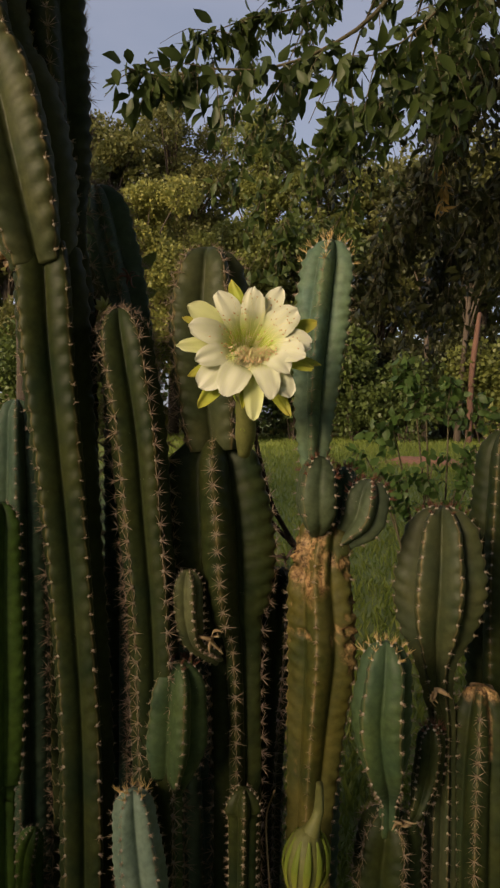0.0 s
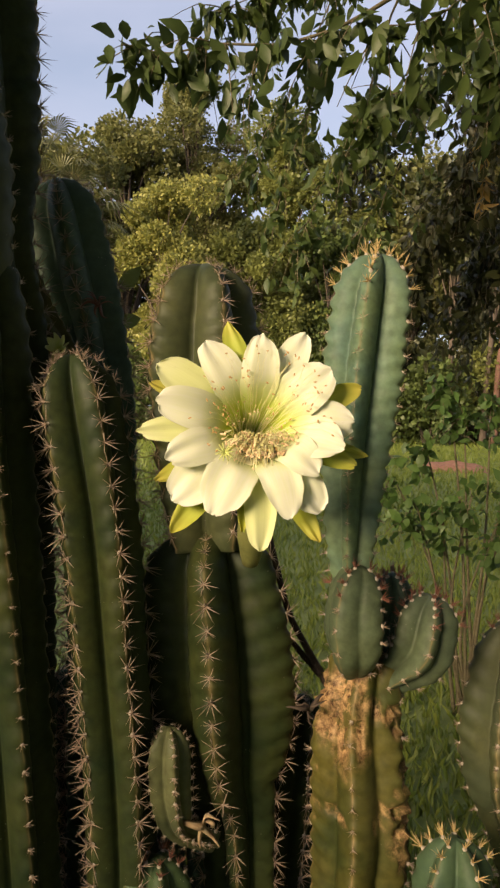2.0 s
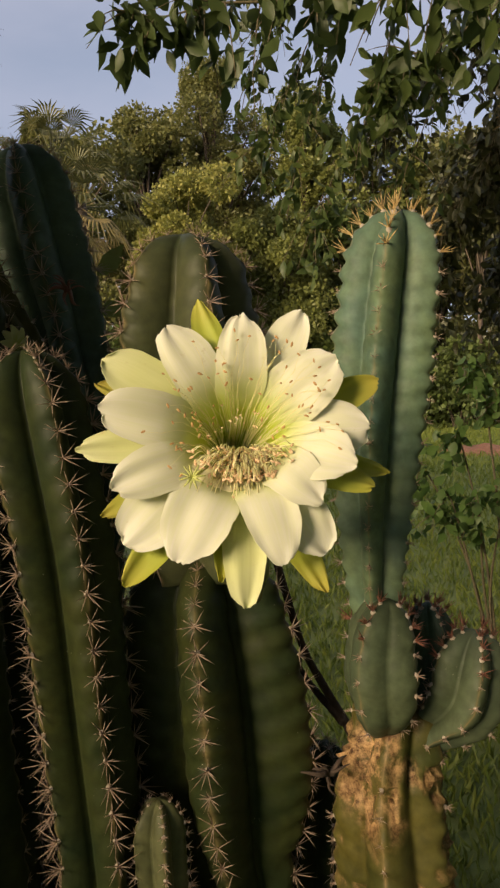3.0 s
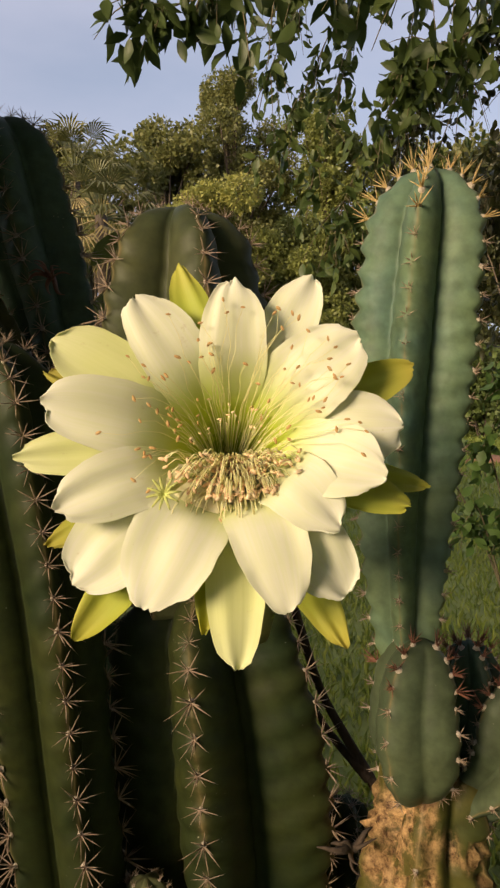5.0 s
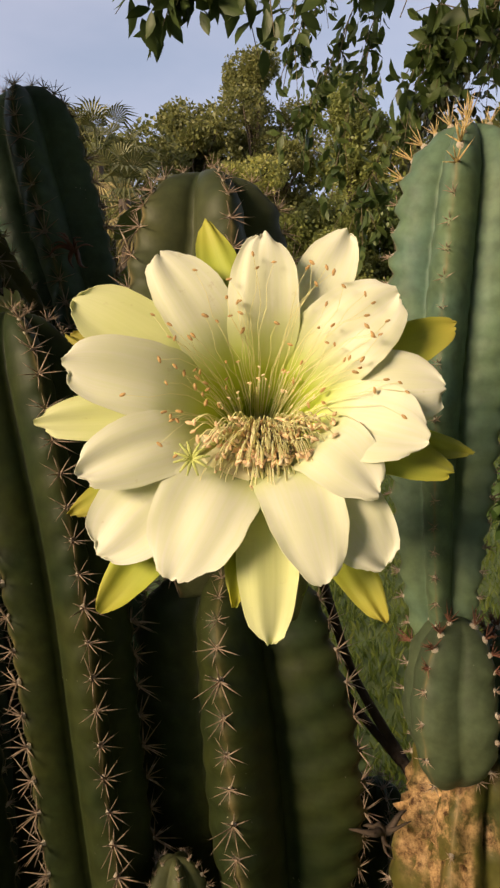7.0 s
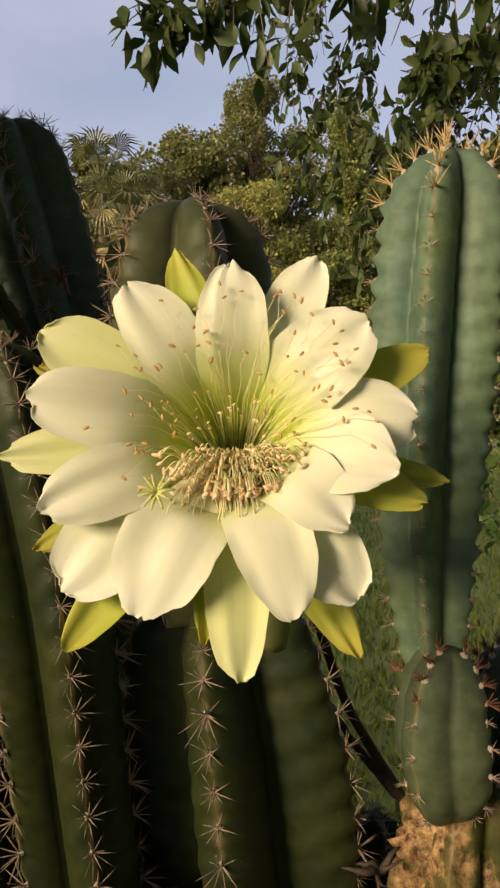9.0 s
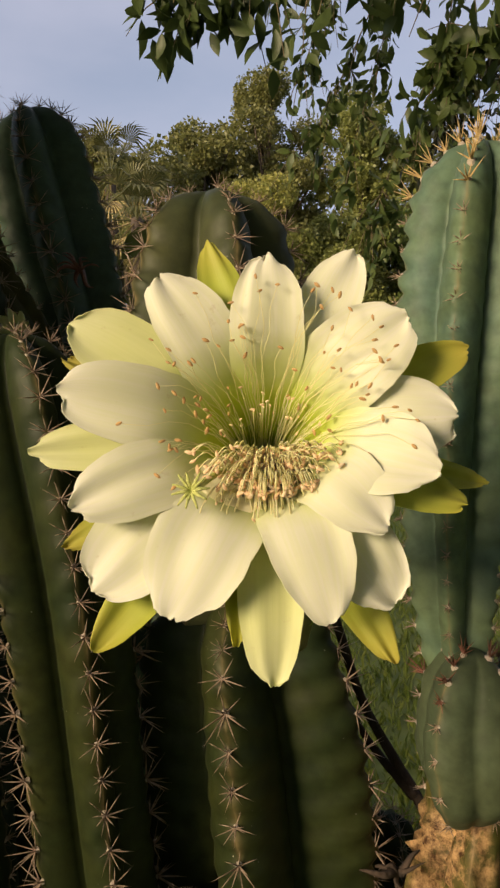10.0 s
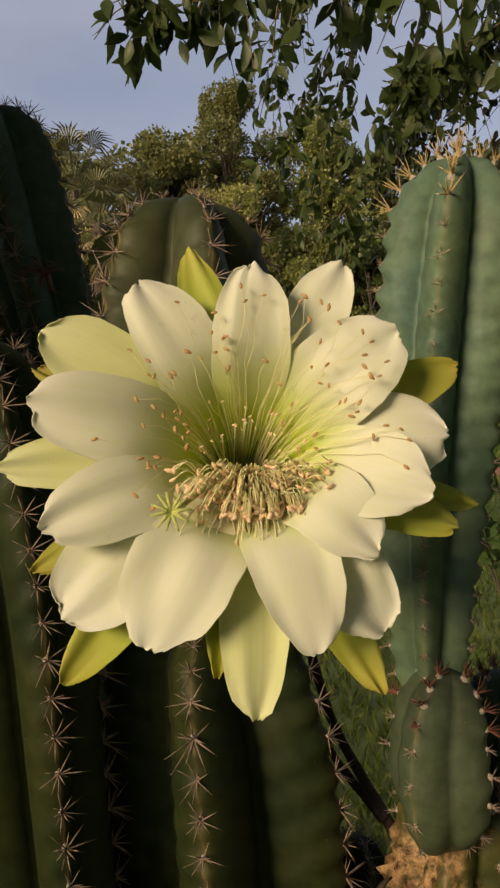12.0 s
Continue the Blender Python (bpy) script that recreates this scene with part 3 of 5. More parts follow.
c = cactus(-0.031, 1.151, "oval green young column cactus on a thin stalk")
stem(c, down([(-0.018, 1.070, 0.911, 0.0045), (-0.022, 1.070, 0.842, 0.0449), (-0.025, 1.070, 0.778, 0.0485), (-0.030, 1.070, 0.722, 0.0324), (-0.032, 1.070, 0.685, 0.0200)], r=0.03),
     turn=14, skin=SKIN_MID, style="short", tip="red", tip_length=0.012, gap=0.018, seed=10, depth=0.46)
c = cactus(-0.076, 1.186, "pale blue-green young column cactus with wavy ribs")
stem(c, down([(-0.085, 1.000, 0.742, 0.0043), (-0.082, 1.000, 0.689, 0.0326), (-0.076, 1.000, 0.635, 0.0377), (-0.068, 1.000, 0.545, 0.0394)]), turn=-30, skin=SKIN_PALE, style="short", tip="gold", tip_length=0.01, gap=0.017, seed=11)
c = cactus(-0.295, 1.064, "bright green column cactus with white areoles")
stem(c, down([(-0.296, 1.064, 1.166, 0.0045), (-0.300, 1.064, 1.100, 0.0358), (-0.303, 1.064, 0.976, 0.0429), (-0.302, 1.064, 0.843, 0.0447), (-0.301, 1.064, 0.725, 0.0358), (-0.297, 1.064, 0.689, 0.0237)], r=0.035),
     turn=75, skin=SKIN_FRESH, style="short", gap=0.023, seed=12)
c = cactus(-0.277, 1.168, "small yellow-green column cactus low in the clump")
stem(c, down([(-0.262, 1.151, 0.595, 0.0039), (-0.274, 1.151, 0.558, 0.0232), (-0.279, 1.151, 0.490, 0.0290), (-0.279, 1.151, 0.439, 0.0290)], r=0.03), turn=30, skin=SKIN_FRESH, style="short", gap=0.015, seed=13)
c = cactus(-0.308, 1.255, "dark rounded column cactus at the edge of the clump")
stem(c, down([(-0.316, 1.238, 1.328, 0.0050), (-0.315, 1.238, 1.270, 0.0345), (-0.312, 1.238, 1.078, 0.0444), (-0.306, 1.238, 0.648, 0.0444)]), turn=10, skin=SKIN_DEEP, style="short", seed=14)


# the scarred column with its blue-green upper growth and joints
def old_scar(p, a, crest):
    """Corky decay: the broken top, a band down one side, and patches under it."""
    a = math.degrees((a + math.pi) % (2 * math.pi) - math.pi)
    z = p[2]
    v = 0.55 * noise.noise(Vector((a * 0.05, z * 22, 4))) + 0.35 * noise.noise(Vector((a * 0.13, z * 70, 7)))
    left = math.exp(-((a + 48) / 44) ** 2) * (1 if z > 1.035 else math.exp(-((z - 1.035) / 0.045) ** 2))
    flank = math.exp(-((a + 92) / 30) ** 2) * math.exp(-((z - 1.06) / 0.05) ** 2)
    band = math.exp(-((a - 38) / 34) ** 2) * math.exp(-((z - 1.055 + 0.0006 * (a - 38)) / 0.022) ** 2)
    bite = 1.5 * math.exp(-((a - 66) / 22) ** 2) * math.exp(-((z - 1.005) / 0.034) ** 2)
    low = 1.15 * math.exp(-((a - 42) / 32) ** 2) * math.exp(-((z - 0.935) / 0.036) ** 2)
    spots = 0.72 * math.exp(-((a + 50) / 40) ** 2) * math.exp(-((z - 0.945) / 0.008) ** 2)
    top = math.exp(-((z - 1.128) / 0.014) ** 2)
    return max(0.0, min(1.6, 3.6 * (max(left, flank, band, bite, low, spots, top) + v - 0.42)))


c = cactus(0.205, 1.134, "decaying olive column cactus, corky brown scars, blue-green new growth on top")
stem(c, down([(0.226, 1.120, 1.118, 0.0400), (0.218, 1.120, 1.050, 0.0515), (0.223, 1.120, 0.970, 0.0575), (0.225, 1.120, 0.900, 0.0580), (0.218, 1.120, 0.806, 0.0500), (0.209, 1.120, 0.658, 0.0410), (0.206, 1.120, 0.558, 0.0376)]),
     turn=-22, skin=SKIN_OLD, style="short", seed=15, scar=old_scar, depth=0.36, gap=0.024, label="olive stem with corky brown decay")
stem(c, [(0.222, 1.090, 1.590, 0.0074), (0.214, 1.090, 1.520, 0.0430), (0.208, 1.090, 1.462, 0.0450), (0.203, 1.090, 1.400, 0.0412), (0.199, 1.090, 1.325, 0.0338), (0.198, 1.090, 1.258, 0.0268), (0.199, 1.090, 1.215, 0.0200)],
     turn=-21, skin=SKIN_BLUE, style="short", tip="gold", tip_length=0.05, gap=0.0187, seed=16, name="upper_segment", label="blue-green upright growth with golden crown spines", depth=0.54, ripples=0.065)
stem(c, [(0.205, 1.070, 1.240, 0.0090), (0.199, 1.070, 1.203, 0.0310), (0.198, 1.070, 1.172, 0.0345), (0.200, 1.072, 1.145, 0.0300), (0.204, 1.090, 1.115, 0.0160)],
     turn=48, skin=SKIN_SAGE, style="short", tip="red", tip_length=0.04, gap=0.021, seed=17, name="joint", depth=0.3, ribs=4)
stem(c, [(0.294, 1.094, 1.201, 0.0056), (0.288, 1.094, 1.164, 0.0350), (0.279, 1.094, 1.131, 0.0350), (0.256, 1.103, 1.103, 0.0220), (0.237, 1.116, 1.084, 0.0198)],
     turn=-5, skin=SKIN_SAGE, style="short", tip="red", tip_length=0.03, gap=0.019, seed=18, name="joint")
stem(c, [(0.256, 1.125, 1.219, 0.0050), (0.257, 1.125, 1.179, 0.0237), (0.252, 1.125, 1.139, 0.0237), (0.243, 1.125, 1.094, 0.0158)], turn=20, skin=SKIN_DEEP, style="short", tip="red", tip_length=0.012, gap=0.018, seed=19, name="joint")

c = cactus(0.143, 1.238, "slim olive column cactus half hidden behind the others")
stem(c, down([(0.166, 1.238, 1.023, 0.0084), (0.160, 1.238, 0.960, 0.0333), (0.156, 1.238, 0.864, 0.0333), (0.147, 1.238, 0.702, 0.0291), (0.144, 1.238, 0.538, 0.0260)], r=0.03), turn=20, skin=SKIN_OLIVE, seed=20, gap=0.02)

c = cactus(0.342, 1.125, "low green column cactus with golden-tipped young growth")
stem(c, down([(0.347, 1.125, 0.624, 0.0096), (0.346, 1.125, 0.569, 0.0548), (0.342, 1.125, 0.509, 0.0586), (0.345, 1.125, 0.396, 0.0586)], r=0.05), turn=10, skin=SKIN_OLIVE, seed=21, gap=0.022)
stem(c, [(0.307, 1.030, 0.950, 0.0055), (0.306, 1.030, 0.898, 0.0415), (0.302, 1.030, 0.825, 0.0467), (0.310, 1.035, 0.751, 0.0381), (0.336, 1.094, 0.659, 0.0178), (0.342, 1.107, 0.592, 0.0198)],
     ribs=5, turn=-52, skin=SKIN_MID, style="short", tip="gold", tip_length=0.03, gap=0.026, seed=22, name="young_growth", label="fresh green growth with golden crown spines")
stem(c, [(0.423, 1.134, 0.763, 0.0039), (0.421, 1.134, 0.713, 0.0248), (0.414, 1.134, 0.663, 0.0248), (0.394, 1.120, 0.616, 0.0137), (0.368, 1.125, 0.566, 0.0138)], turn=12, skin=SKIN_OLIVE, style="short", tip="red", tip_length=0.012, gap=0.016, seed=23, name="offshoot")

c = cactus(0.453, 1.170, "broad grey-green oval column cactus with short spines")
stem(c, down([(0.445, 1.170, 1.147, 0.0102), (0.445, 1.170, 1.088, 0.0648), (0.444, 1.170, 1.007, 0.0766), (0.441, 1.170, 0.934, 0.0648), (0.441, 1.170, 0.862, 0.0354), (0.448, 1.170, 0.799, 0.0255), (0.456, 1.170, 0.726, 0.0236)], r=0.04),
     ribs=7, turn=-45, skin=SKIN_TAN, style="short", tip="red", tip_length=0.015, gap=0.028, seed=24)


def broken_top(p, a, crest):
    a = math.degrees((a + math.pi) % (2 * math.pi) - math.pi)
    v = 0.5 * noise.noise(Vector((a * 0.06, p[2] * 25, 2)))
    return max(0.0, min(1.0, 3 * (max(math.exp(-((p[2] - 0.82) / 0.03) ** 2), math.exp(-((a - 5) / 14) ** 2) * math.exp(-((p[2] - 0.74) / 0.07) ** 2)) + v - 0.5)))


c = cactus(0.524, 1.170, "olive column cactus with a broken dry top")
stem(c, down([(0.527, 1.170, 0.813, 0.0294), (0.527, 1.170, 0.745, 0.0511), (0.524, 1.170, 0.618, 0.0590), (0.525, 1.170, 0.437, 0.0609)], r=0.05), turn=-25, skin=SKIN_OLIVE, seed=25, scar=broken_top)
c = cactus(0.631, 1.325, "dark green column cactus at the outer side of the clump")
stem(c, down([(0.637, 1.325, 1.284, 0.0080), (0.634, 1.325, 1.176, 0.0556), (0.632, 1.325, 1.002, 0.0646), (0.634, 1.325, 0.766, 0.0613), (0.631, 1.325, 0.647, 0.0579)]), turn=-40, skin=SKIN_OLIVE, style="short", seed=26)
c = cactus(0.094, 1.170, "stubby round young cactus deep in the clump")
stem(c, down([(0.086, 1.060, 0.705, 0.0045), (0.085, 1.060, 0.668, 0.0285), (0.085, 1.060, 0.630, 0.0223)], r=0.025), turn=0, skin=SKIN_OLIVE, style="short", gap=0.014, seed=27)


# ---- the flower ----
FL_O = Vector((0.074, 0.915, 1.390))
FL_Z = Vector((0.08, -0.93, 0.34)).normalized()
FL_X = Vector((0, 0, 1)).cross(FL_Z).normalized()
FL_Y = FL_Z.cross(FL_X)
FL_M = Matrix((FL_X, FL_Y, FL_Z)).transposed().to_4x4()
FL_M.translation = FL_O
flower = new("cactus_flower")
flower.empty_display_size = 0.05
flower.matrix_basis = FL_M
tagged(flower, "large open cream-white cactus flower with yellow stamens", "flower")


def rise(v, R, h, bend=0.42, foot=-0.055):
    """Distance from the axis and height above the throat along a petal of reach R and tip height h."""
    p = ((0.009, foot), (0.0175, h * 0.36), (bend * R, h * 0.98), (R, h))
    w = ((1 - v) ** 3, 3 * v * (1 - v) ** 2, 3 * v * v * (1 - v), v ** 3)
    return sum(a * q[0] for a, q in zip(w, p)), sum(a * q[1] for a, q in zip(w, p))


def petal(angle, R, h, W, mat, cup=0.25, point=2.4, widest=0.72, wave=0.002, curl=0.0, skew=0.0, notch=0.0, name="petal", label="", seed=0, bend=0.42, roll=0.0, blunt=0.016, end=0.975, fold=0.0):
    """One petal: angle round the axis, reach, tip height and full width in metres; cup lifts its edges, curl turns the tip."""
    nv, nu = 34, 14
    a = radians(angle)
    rad, tan = Vector((math.cos(a), math.sin(a), 0)), Vector((-math.sin(a), math.cos(a), 0))
    top, along, across = [], [], []
    for i in range(nv + 1):
        v = i / nv
        vs = 1 - (1 - v) ** 2.4
        r, z = rise(vs, R, h, bend)
        if vs < widest:
            q = vs / widest
            f = 0.40 + 0.60 * (q * q * (3 - 2 * q))
        else:
            f = math.sqrt(1 - end * min(1.0, ((vs - widest) / (1 - widest))) ** point)
        z += curl * max(0, vs - 0.55) ** 2 * 5
        for j in range(nu + 1):
            u = 2 * j / nu - 1
            n1 = noise.noise(Vector((u * 1.3 + seed * 3.1, vs * 2.6, seed)))
            n2 = noise.noise(Vector((u * 5.0, vs * 7.0, seed * 1.7 + 5)))
            edge = 1 + 0.05 * noise.noise(Vector((vs * 14, seed * 2.2, math.copysign(3, u)))) + 0.018 * noise.noise(Vector((vs * 70, seed * 2.2, math.copysign(5, u)))) * vs
            y = u * 0.5 * W * f * edge + skew * W * vs * vs
            late = max(0.0, (vs - widest) / (1 - widest))
            zz = z + cup * W * (u * f) ** 2 * (0.35 + 0.65 * vs) + wave * (n1 * 2.2 * vs + n2 * 0.5 * u * u) + roll * W * u * f * vs
            if fold:
                zz += 0.0035 * math.exp(-((u - fold) / 0.16) ** 2) * max(0.0, vs - 0.35)
            rr = r - notch * R * math.exp(-(u / 0.3) ** 2) * max(0, vs - 0.8) / 0.2 - blunt * R * u * u * late ** 6 + 0.0030 * noise.noise(Vector((y / W * 5.0, seed * 5.3, 1.0))) * late ** 2 + 0.0011 * noise.noise(Vector((y / W * 24, seed * 3.3, 2.0))) * late ** 3
            top.append(rad * rr + tan * y + Vector((0, 0, zz)))
            along.append(vs)
            across.append(u)
    faces = [(i * (nu + 1) + j, (i + 1) * (nu + 1) + j, (i + 1) * (nu + 1) + j + 1, i * (nu + 1) + j + 1) for i in range(nv) for j in range(nu)]
    k = len(top)
    grid = np.array([tuple(p) for p in top])
    nrm = np.zeros_like(grid)
    for f in faces:
        q = np.cross(grid[f[2]] - grid[f[0]], grid[f[3]] - grid[f[1]])
        for i in f:
            nrm[i] += q
    nrm /= np.linalg.norm(nrm, axis=1)[:, None] + 1e-12
    under = grid - nrm * 0.0003 * np.sign(nrm[k // 2][2] or 1)
    rim = [i * (nu + 1) for i in range(nv + 1)] + [nv * (nu + 1) + j for j in range(1, nu + 1)] + [i * (nu + 1) + nu for i in range(nv - 1, -1, -1)]
    m = len(rim)
    all_faces = faces + [tuple(i + k for i in reversed(f)) for f in faces] + [(2 * k + i, 2 * k + i + 1, 2 * k + m + i + 1, 2 * k + m + i) for i in range(m - 1)]
    along, across = along * 2 + [along[i] for i in rim] * 2, across * 2 + [across[i] for i in rim] * 2
    ob = new(name, Geo().add(np.vstack([grid, under, grid[rim], under[rim]]), all_faces, along=along, across=across).mesh(name, mat))
    ob.parent = flower
    return tagged(ob, label)


# inner cream petals, clockwise from the top
petal(124, 0.0815, 0.041, 0.0330, PETAL_WHITE, 0.015, 3.6, 0.64, seed=1, notch=0.02, wave=0.0021)
petal(88, 0.0720, 0.045, 0.0325, PETAL_WHITE, 0.030, 3.2, 0.62, seed=2, wave=0.0018, fold=0.5)
petal(62, 0.0910, 0.034, 0.0290, PETAL_WHITE, 0.018, 3.2, 0.68, seed=3)
petal(35, 0.0740, 0.043, 0.0410, PETAL_WHITE, 0.018, 3.6, 0.62, seed=4, wave=0.0018)
petal(0, 0.0805, 0.040, 0.0370, PETAL_WHITE, 0.018, 4.2, 0.64, seed=5, curl=-0.0070, wave=0.0027)
petal(-22, 0.0700, 0.048, 0.0380, PETAL_WHITE, 0.030, 3.6, 0.60, seed=6, wave=0.0018)
petal(-47, 0.0655, 0.051, 0.0320, PETAL_WHITE, 0.024, 3.2, 0.62, seed=7, curl=-0.0070, wave=0.0018)
petal(-75, 0.0850, 0.052, 0.0340, PETAL_WHITE, 0.006, 2.6, 0.66, seed=8, curl=-0.0175)
petal(-58, 0.0900, 0.040, 0.0330, PETAL_WHITE, 0.012, 4.6, 0.68, seed=9, curl=-0.0140, wave=0.0024)
petal(-118, 0.0885, 0.047, 0.0410, PETAL_WHITE, 0.000, 4.0, 0.64, seed=10, curl=-0.0140, wave=0.0021)
petal(-137, 0.0990, 0.039, 0.0390, PETAL_WHITE, 0.006, 4.0, 0.68, seed=11, curl=-0.0105, wave=0.0024)
petal(-154, 0.0850, 0.045, 0.0320, PETAL_WHITE, 0.015, 3.6, 0.64, seed=12, wave=0.0018)
petal(172, 0.0860, 0.044, 0.0360, PETAL_WHITE, 0.012, 3.6, 0.64, seed=13, wave=0.0021)
petal(150, 0.0965, 0.034, 0.0340, PETAL_PALE, 0.015, 3.8, 0.70, seed=14)
# yellow-green outer sepals
petal(105, 0.0940, 0.028, 0.0240, SEPAL_GREEN, 0.09, 2.2, 0.64, seed=21, name="sepal")
petal(20, 0.0980, 0.024, 0.0240, SEPAL_TIP, 0.09, 2.6, 0.66, seed=22, name="sepal", label="green sepal with a browned tip")
petal(-15, 0.0985, 0.016, 0.0190, SEPAL_GREEN, 0.09, 1.9, 0.64, seed=23, name="sepal")
petal(-25, 0.0890, 0.030, 0.0250, SEPAL_GREEN, 0.07, 2.6, 0.62, seed=24, name="sepal")
petal(-175, 0.0990, 0.028, 0.0250, PETAL_PALE, 0.06, 3.0, 0.68, seed=25, name="sepal", label="pale green sepal")
petal(-150, 0.0975, 0.022, 0.0200, SEPAL_TIP, 0.09, 2.2, 0.66, seed=26, name="sepal")
petal(-129, 0.1150, 0.018, 0.0270, SEPAL_GREEN, 0.09, 2.0, 0.64, seed=27, name="sepal")
petal(-100, 0.0900, 0.019, 0.0190, SEPAL_GREEN, 0.09, 1.9, 0.66, seed=28, name="sepal")
petal(-91, 0.1065, 0.034, 0.0270, PETAL_PALE, 0.04, 3.2, 0.66, seed=29, name="sepal", label="long pale green sepal", curl=-0.02)
petal(-64, 0.1090, 0.014, 0.0250, SEPAL_TIP, 0.09, 1.9, 0.62, seed=30, name="sepal")
petal(157, 0.0985, 0.018, 0.0190, SEPAL_TIP, 0.09, 1.9, 0.68, seed=31, name="sepal")


def flower_inside():
    # throat cup
    verts, faces, k = [], [], 28
    prof = [(0.0165, -0.014), (0.0145, -0.022), (0.0125, -0.030), (0.0105, -0.038), (0.006, -0.044), (0.001, -0.046)]
    for r, z in prof:
        verts += [(r * math.cos(2 * math.pi * j / k), r * math.sin(2 * math.pi * j / k), z) for j in range(k)]
    for i in range(len(prof) - 1):
        faces += [(i * k + j, i * k + (j + 1) % k, (i + 1) * k + (j + 1) % k, (i + 1) * k + j) for j in range(k)]
    part("throat", Geo().add(verts, faces), THROAT, None).parent = flower
    rng = random.Random(77)

    def stamen(line, anther_way, size, thick=1.0, into=None, head=ANTHER):
        g = Geo() if into is None else into
        tube(g, line, [0.00030 * thick, 0.00026 * thick, 0.00022 * thick], 5, 0)
        e, d = Vector(line[-1]), Vector(anther_way).normalized()
        s = d.orthogonal().normalized()
        t = d.cross(s)
        verts, ring = [], 6
        for q, w in ((-0.5, 0.35), (-0.2, 1.0), (0.2, 1.0), (0.5, 0.4)):
            verts += [e + d * size * q + size * 0.23 * w * (math.cos(2 * math.pi * j / ring) * s + math.sin(2 * math.pi * j / ring) * t) for j in range(ring)]
        faces = [(i * ring + j, i * ring + (j + 1) % ring, (i + 1) * ring + (j + 1) % ring, (i + 1) * ring + j) for i in range(3) for j in range(ring)]
        faces += [tuple(reversed(range(ring))), tuple(range(3 * ring, 4 * ring))]
        g.add(verts, faces, 1)
        if into is not None:
            return
        ob = new("stamen", g.mesh("stamen", [FILAMENT, head]))
        ob.parent = flower

    # those that lie along the upper petals
    for i in range(86):
        a = radians(rng.uniform(-14, 214))
        reach = 0.020 + 0.041 * rng.random()
        R, h = 0.076, 0.0485
        line = []
        end = next(v / 40 for v in range(41) if rise(v / 40, R, h)[0] >= reach or v == 40)
        bow, lift = rng.uniform(-0.28, 0.28), rng.uniform(0.0, 0.0020)
        for q in range(9):
            v = 0.10 + (end - 0.10) * q / 8
            r, z = rise(v, R, h)
            aa = a + bow * (q / 8) ** 2 + 0.03 * math.sin(2.1 * q + i)
            line.append((max(0.004, r - 0.002) * math.cos(aa), max(0.004, r - 0.002) * math.sin(aa), z + 0.0014 + lift * (q / 8) ** 2))
        stamen(line, (rng.gauss(0, 1), rng.gauss(0, 1), rng.gauss(0, 0.3)), rng.uniform(0.0022, 0.0034), 0.55, head=ANTHER_TAN)
    rest = Geo()
    # short ones that stand round the throat
    for i in range(26):
        a = radians(rng.uniform(-20, 205))
        r1 = rng.uniform(0.012, 0.024)
        z1 = rng.uniform(0.004, 0.020)
        p = [(0.010 * math.cos(a), 0.010 * math.sin(a), -0.04), (0.011 * math.cos(a), 0.011 * math.sin(a), -0.014), (r1 * math.cos(a), r1 * math.sin(a), z1)]
        stamen(smooth_line(p, 8), (rng.gauss(0, 1), rng.gauss(0, 1), rng.gauss(0, 0.6)), rng.uniform(0.0016, 0.0026), 0.9, rest)
    # the heap that spills over the lower lip: anthers near the throat, bent filaments hanging below
    for i in range(360):
        x = max(-0.034, min(0.030, rng.gauss(0.001, 0.0125)))
        deep = math.sqrt(max(0.08, 1 - (x / 0.038) ** 2))
        hanging = rng.random() < 0.28
        drop = (-0.020 - 0.024 * rng.random() * deep) if hanging else (-0.011 - 0.023 * rng.random() * deep)
        z = 0.017 + 0.44 * math.hypot(x, drop) + (rng.uniform(-0.006, 0.001) if hanging else rng.uniform(0.003, 0.010))
        far = math.hypot(x, drop)
        p0 = Vector((0.45 * x, 0.45 * drop - 0.004, 0.004 + 0.19 * far))
        p1 = Vector((0.66 * x, 0.66 * drop - 0.002, 0.013 + 0.28 * far))
        p2 = Vector((0.82 * x, 0.80 * drop - 0.001, z + 0.004))
        p3 = Vector((x, drop, z))
        pts = [p0, p1, p2, p3]
        if hanging:
            pts.append(Vector((x + rng.uniform(-0.003, 0.003), drop - rng.uniform(0.002, 0.007), z - rng.uniform(0.000, 0.004))))
            if rng.random() < 0.7:
                pts.append(Vector((x + rng.uniform(-0.004, 0.004), drop - rng.uniform(-0.002, 0.004), z - rng.uniform(0.004, 0.008))))
        line = smooth_line([tuple(p) for p in pts], 12)
        stamen(line, (rng.gauss(0, 1), rng.gauss(0, 1), rng.gauss(0, 0.6)), rng.uniform(0.0014, 0.0024) if hanging else rng.uniform(0.0030, 0.0044), 1.1, rest if hanging else None)
    # the pale tangle under the anthers
    for i in range(170):
        x = max(-0.032, min(0.028, rng.gauss(0.001, 0.012)))
        drop = -0.012 - 0.030 * rng.random() * math.sqrt(max(0.08, 1 - (x / 0.036) ** 2))
        z = 0.010 + 0.42 * math.hypot(x, drop) + rng.uniform(-0.006, 0.003)
        p = [(0.5 * x, 0.5 * drop - 0.004, 0.006 + 0.21 * math.hypot(x, drop)), (0.8 * x, 0.8 * drop, z), (x + rng.uniform(-0.004, 0.004), drop - rng.uniform(0, 0.004), z - 0.001), (x + rng.uniform(-0.008, 0.008), drop + rng.uniform(-0.004, 0.006), z)]
        tube(rest, smooth_line(p, 10), [0.0005, 0.00045, 0.00035], 5, 0)
    # the dense bundle from which they spread
    nx, ny = 26, 14
    pad = []
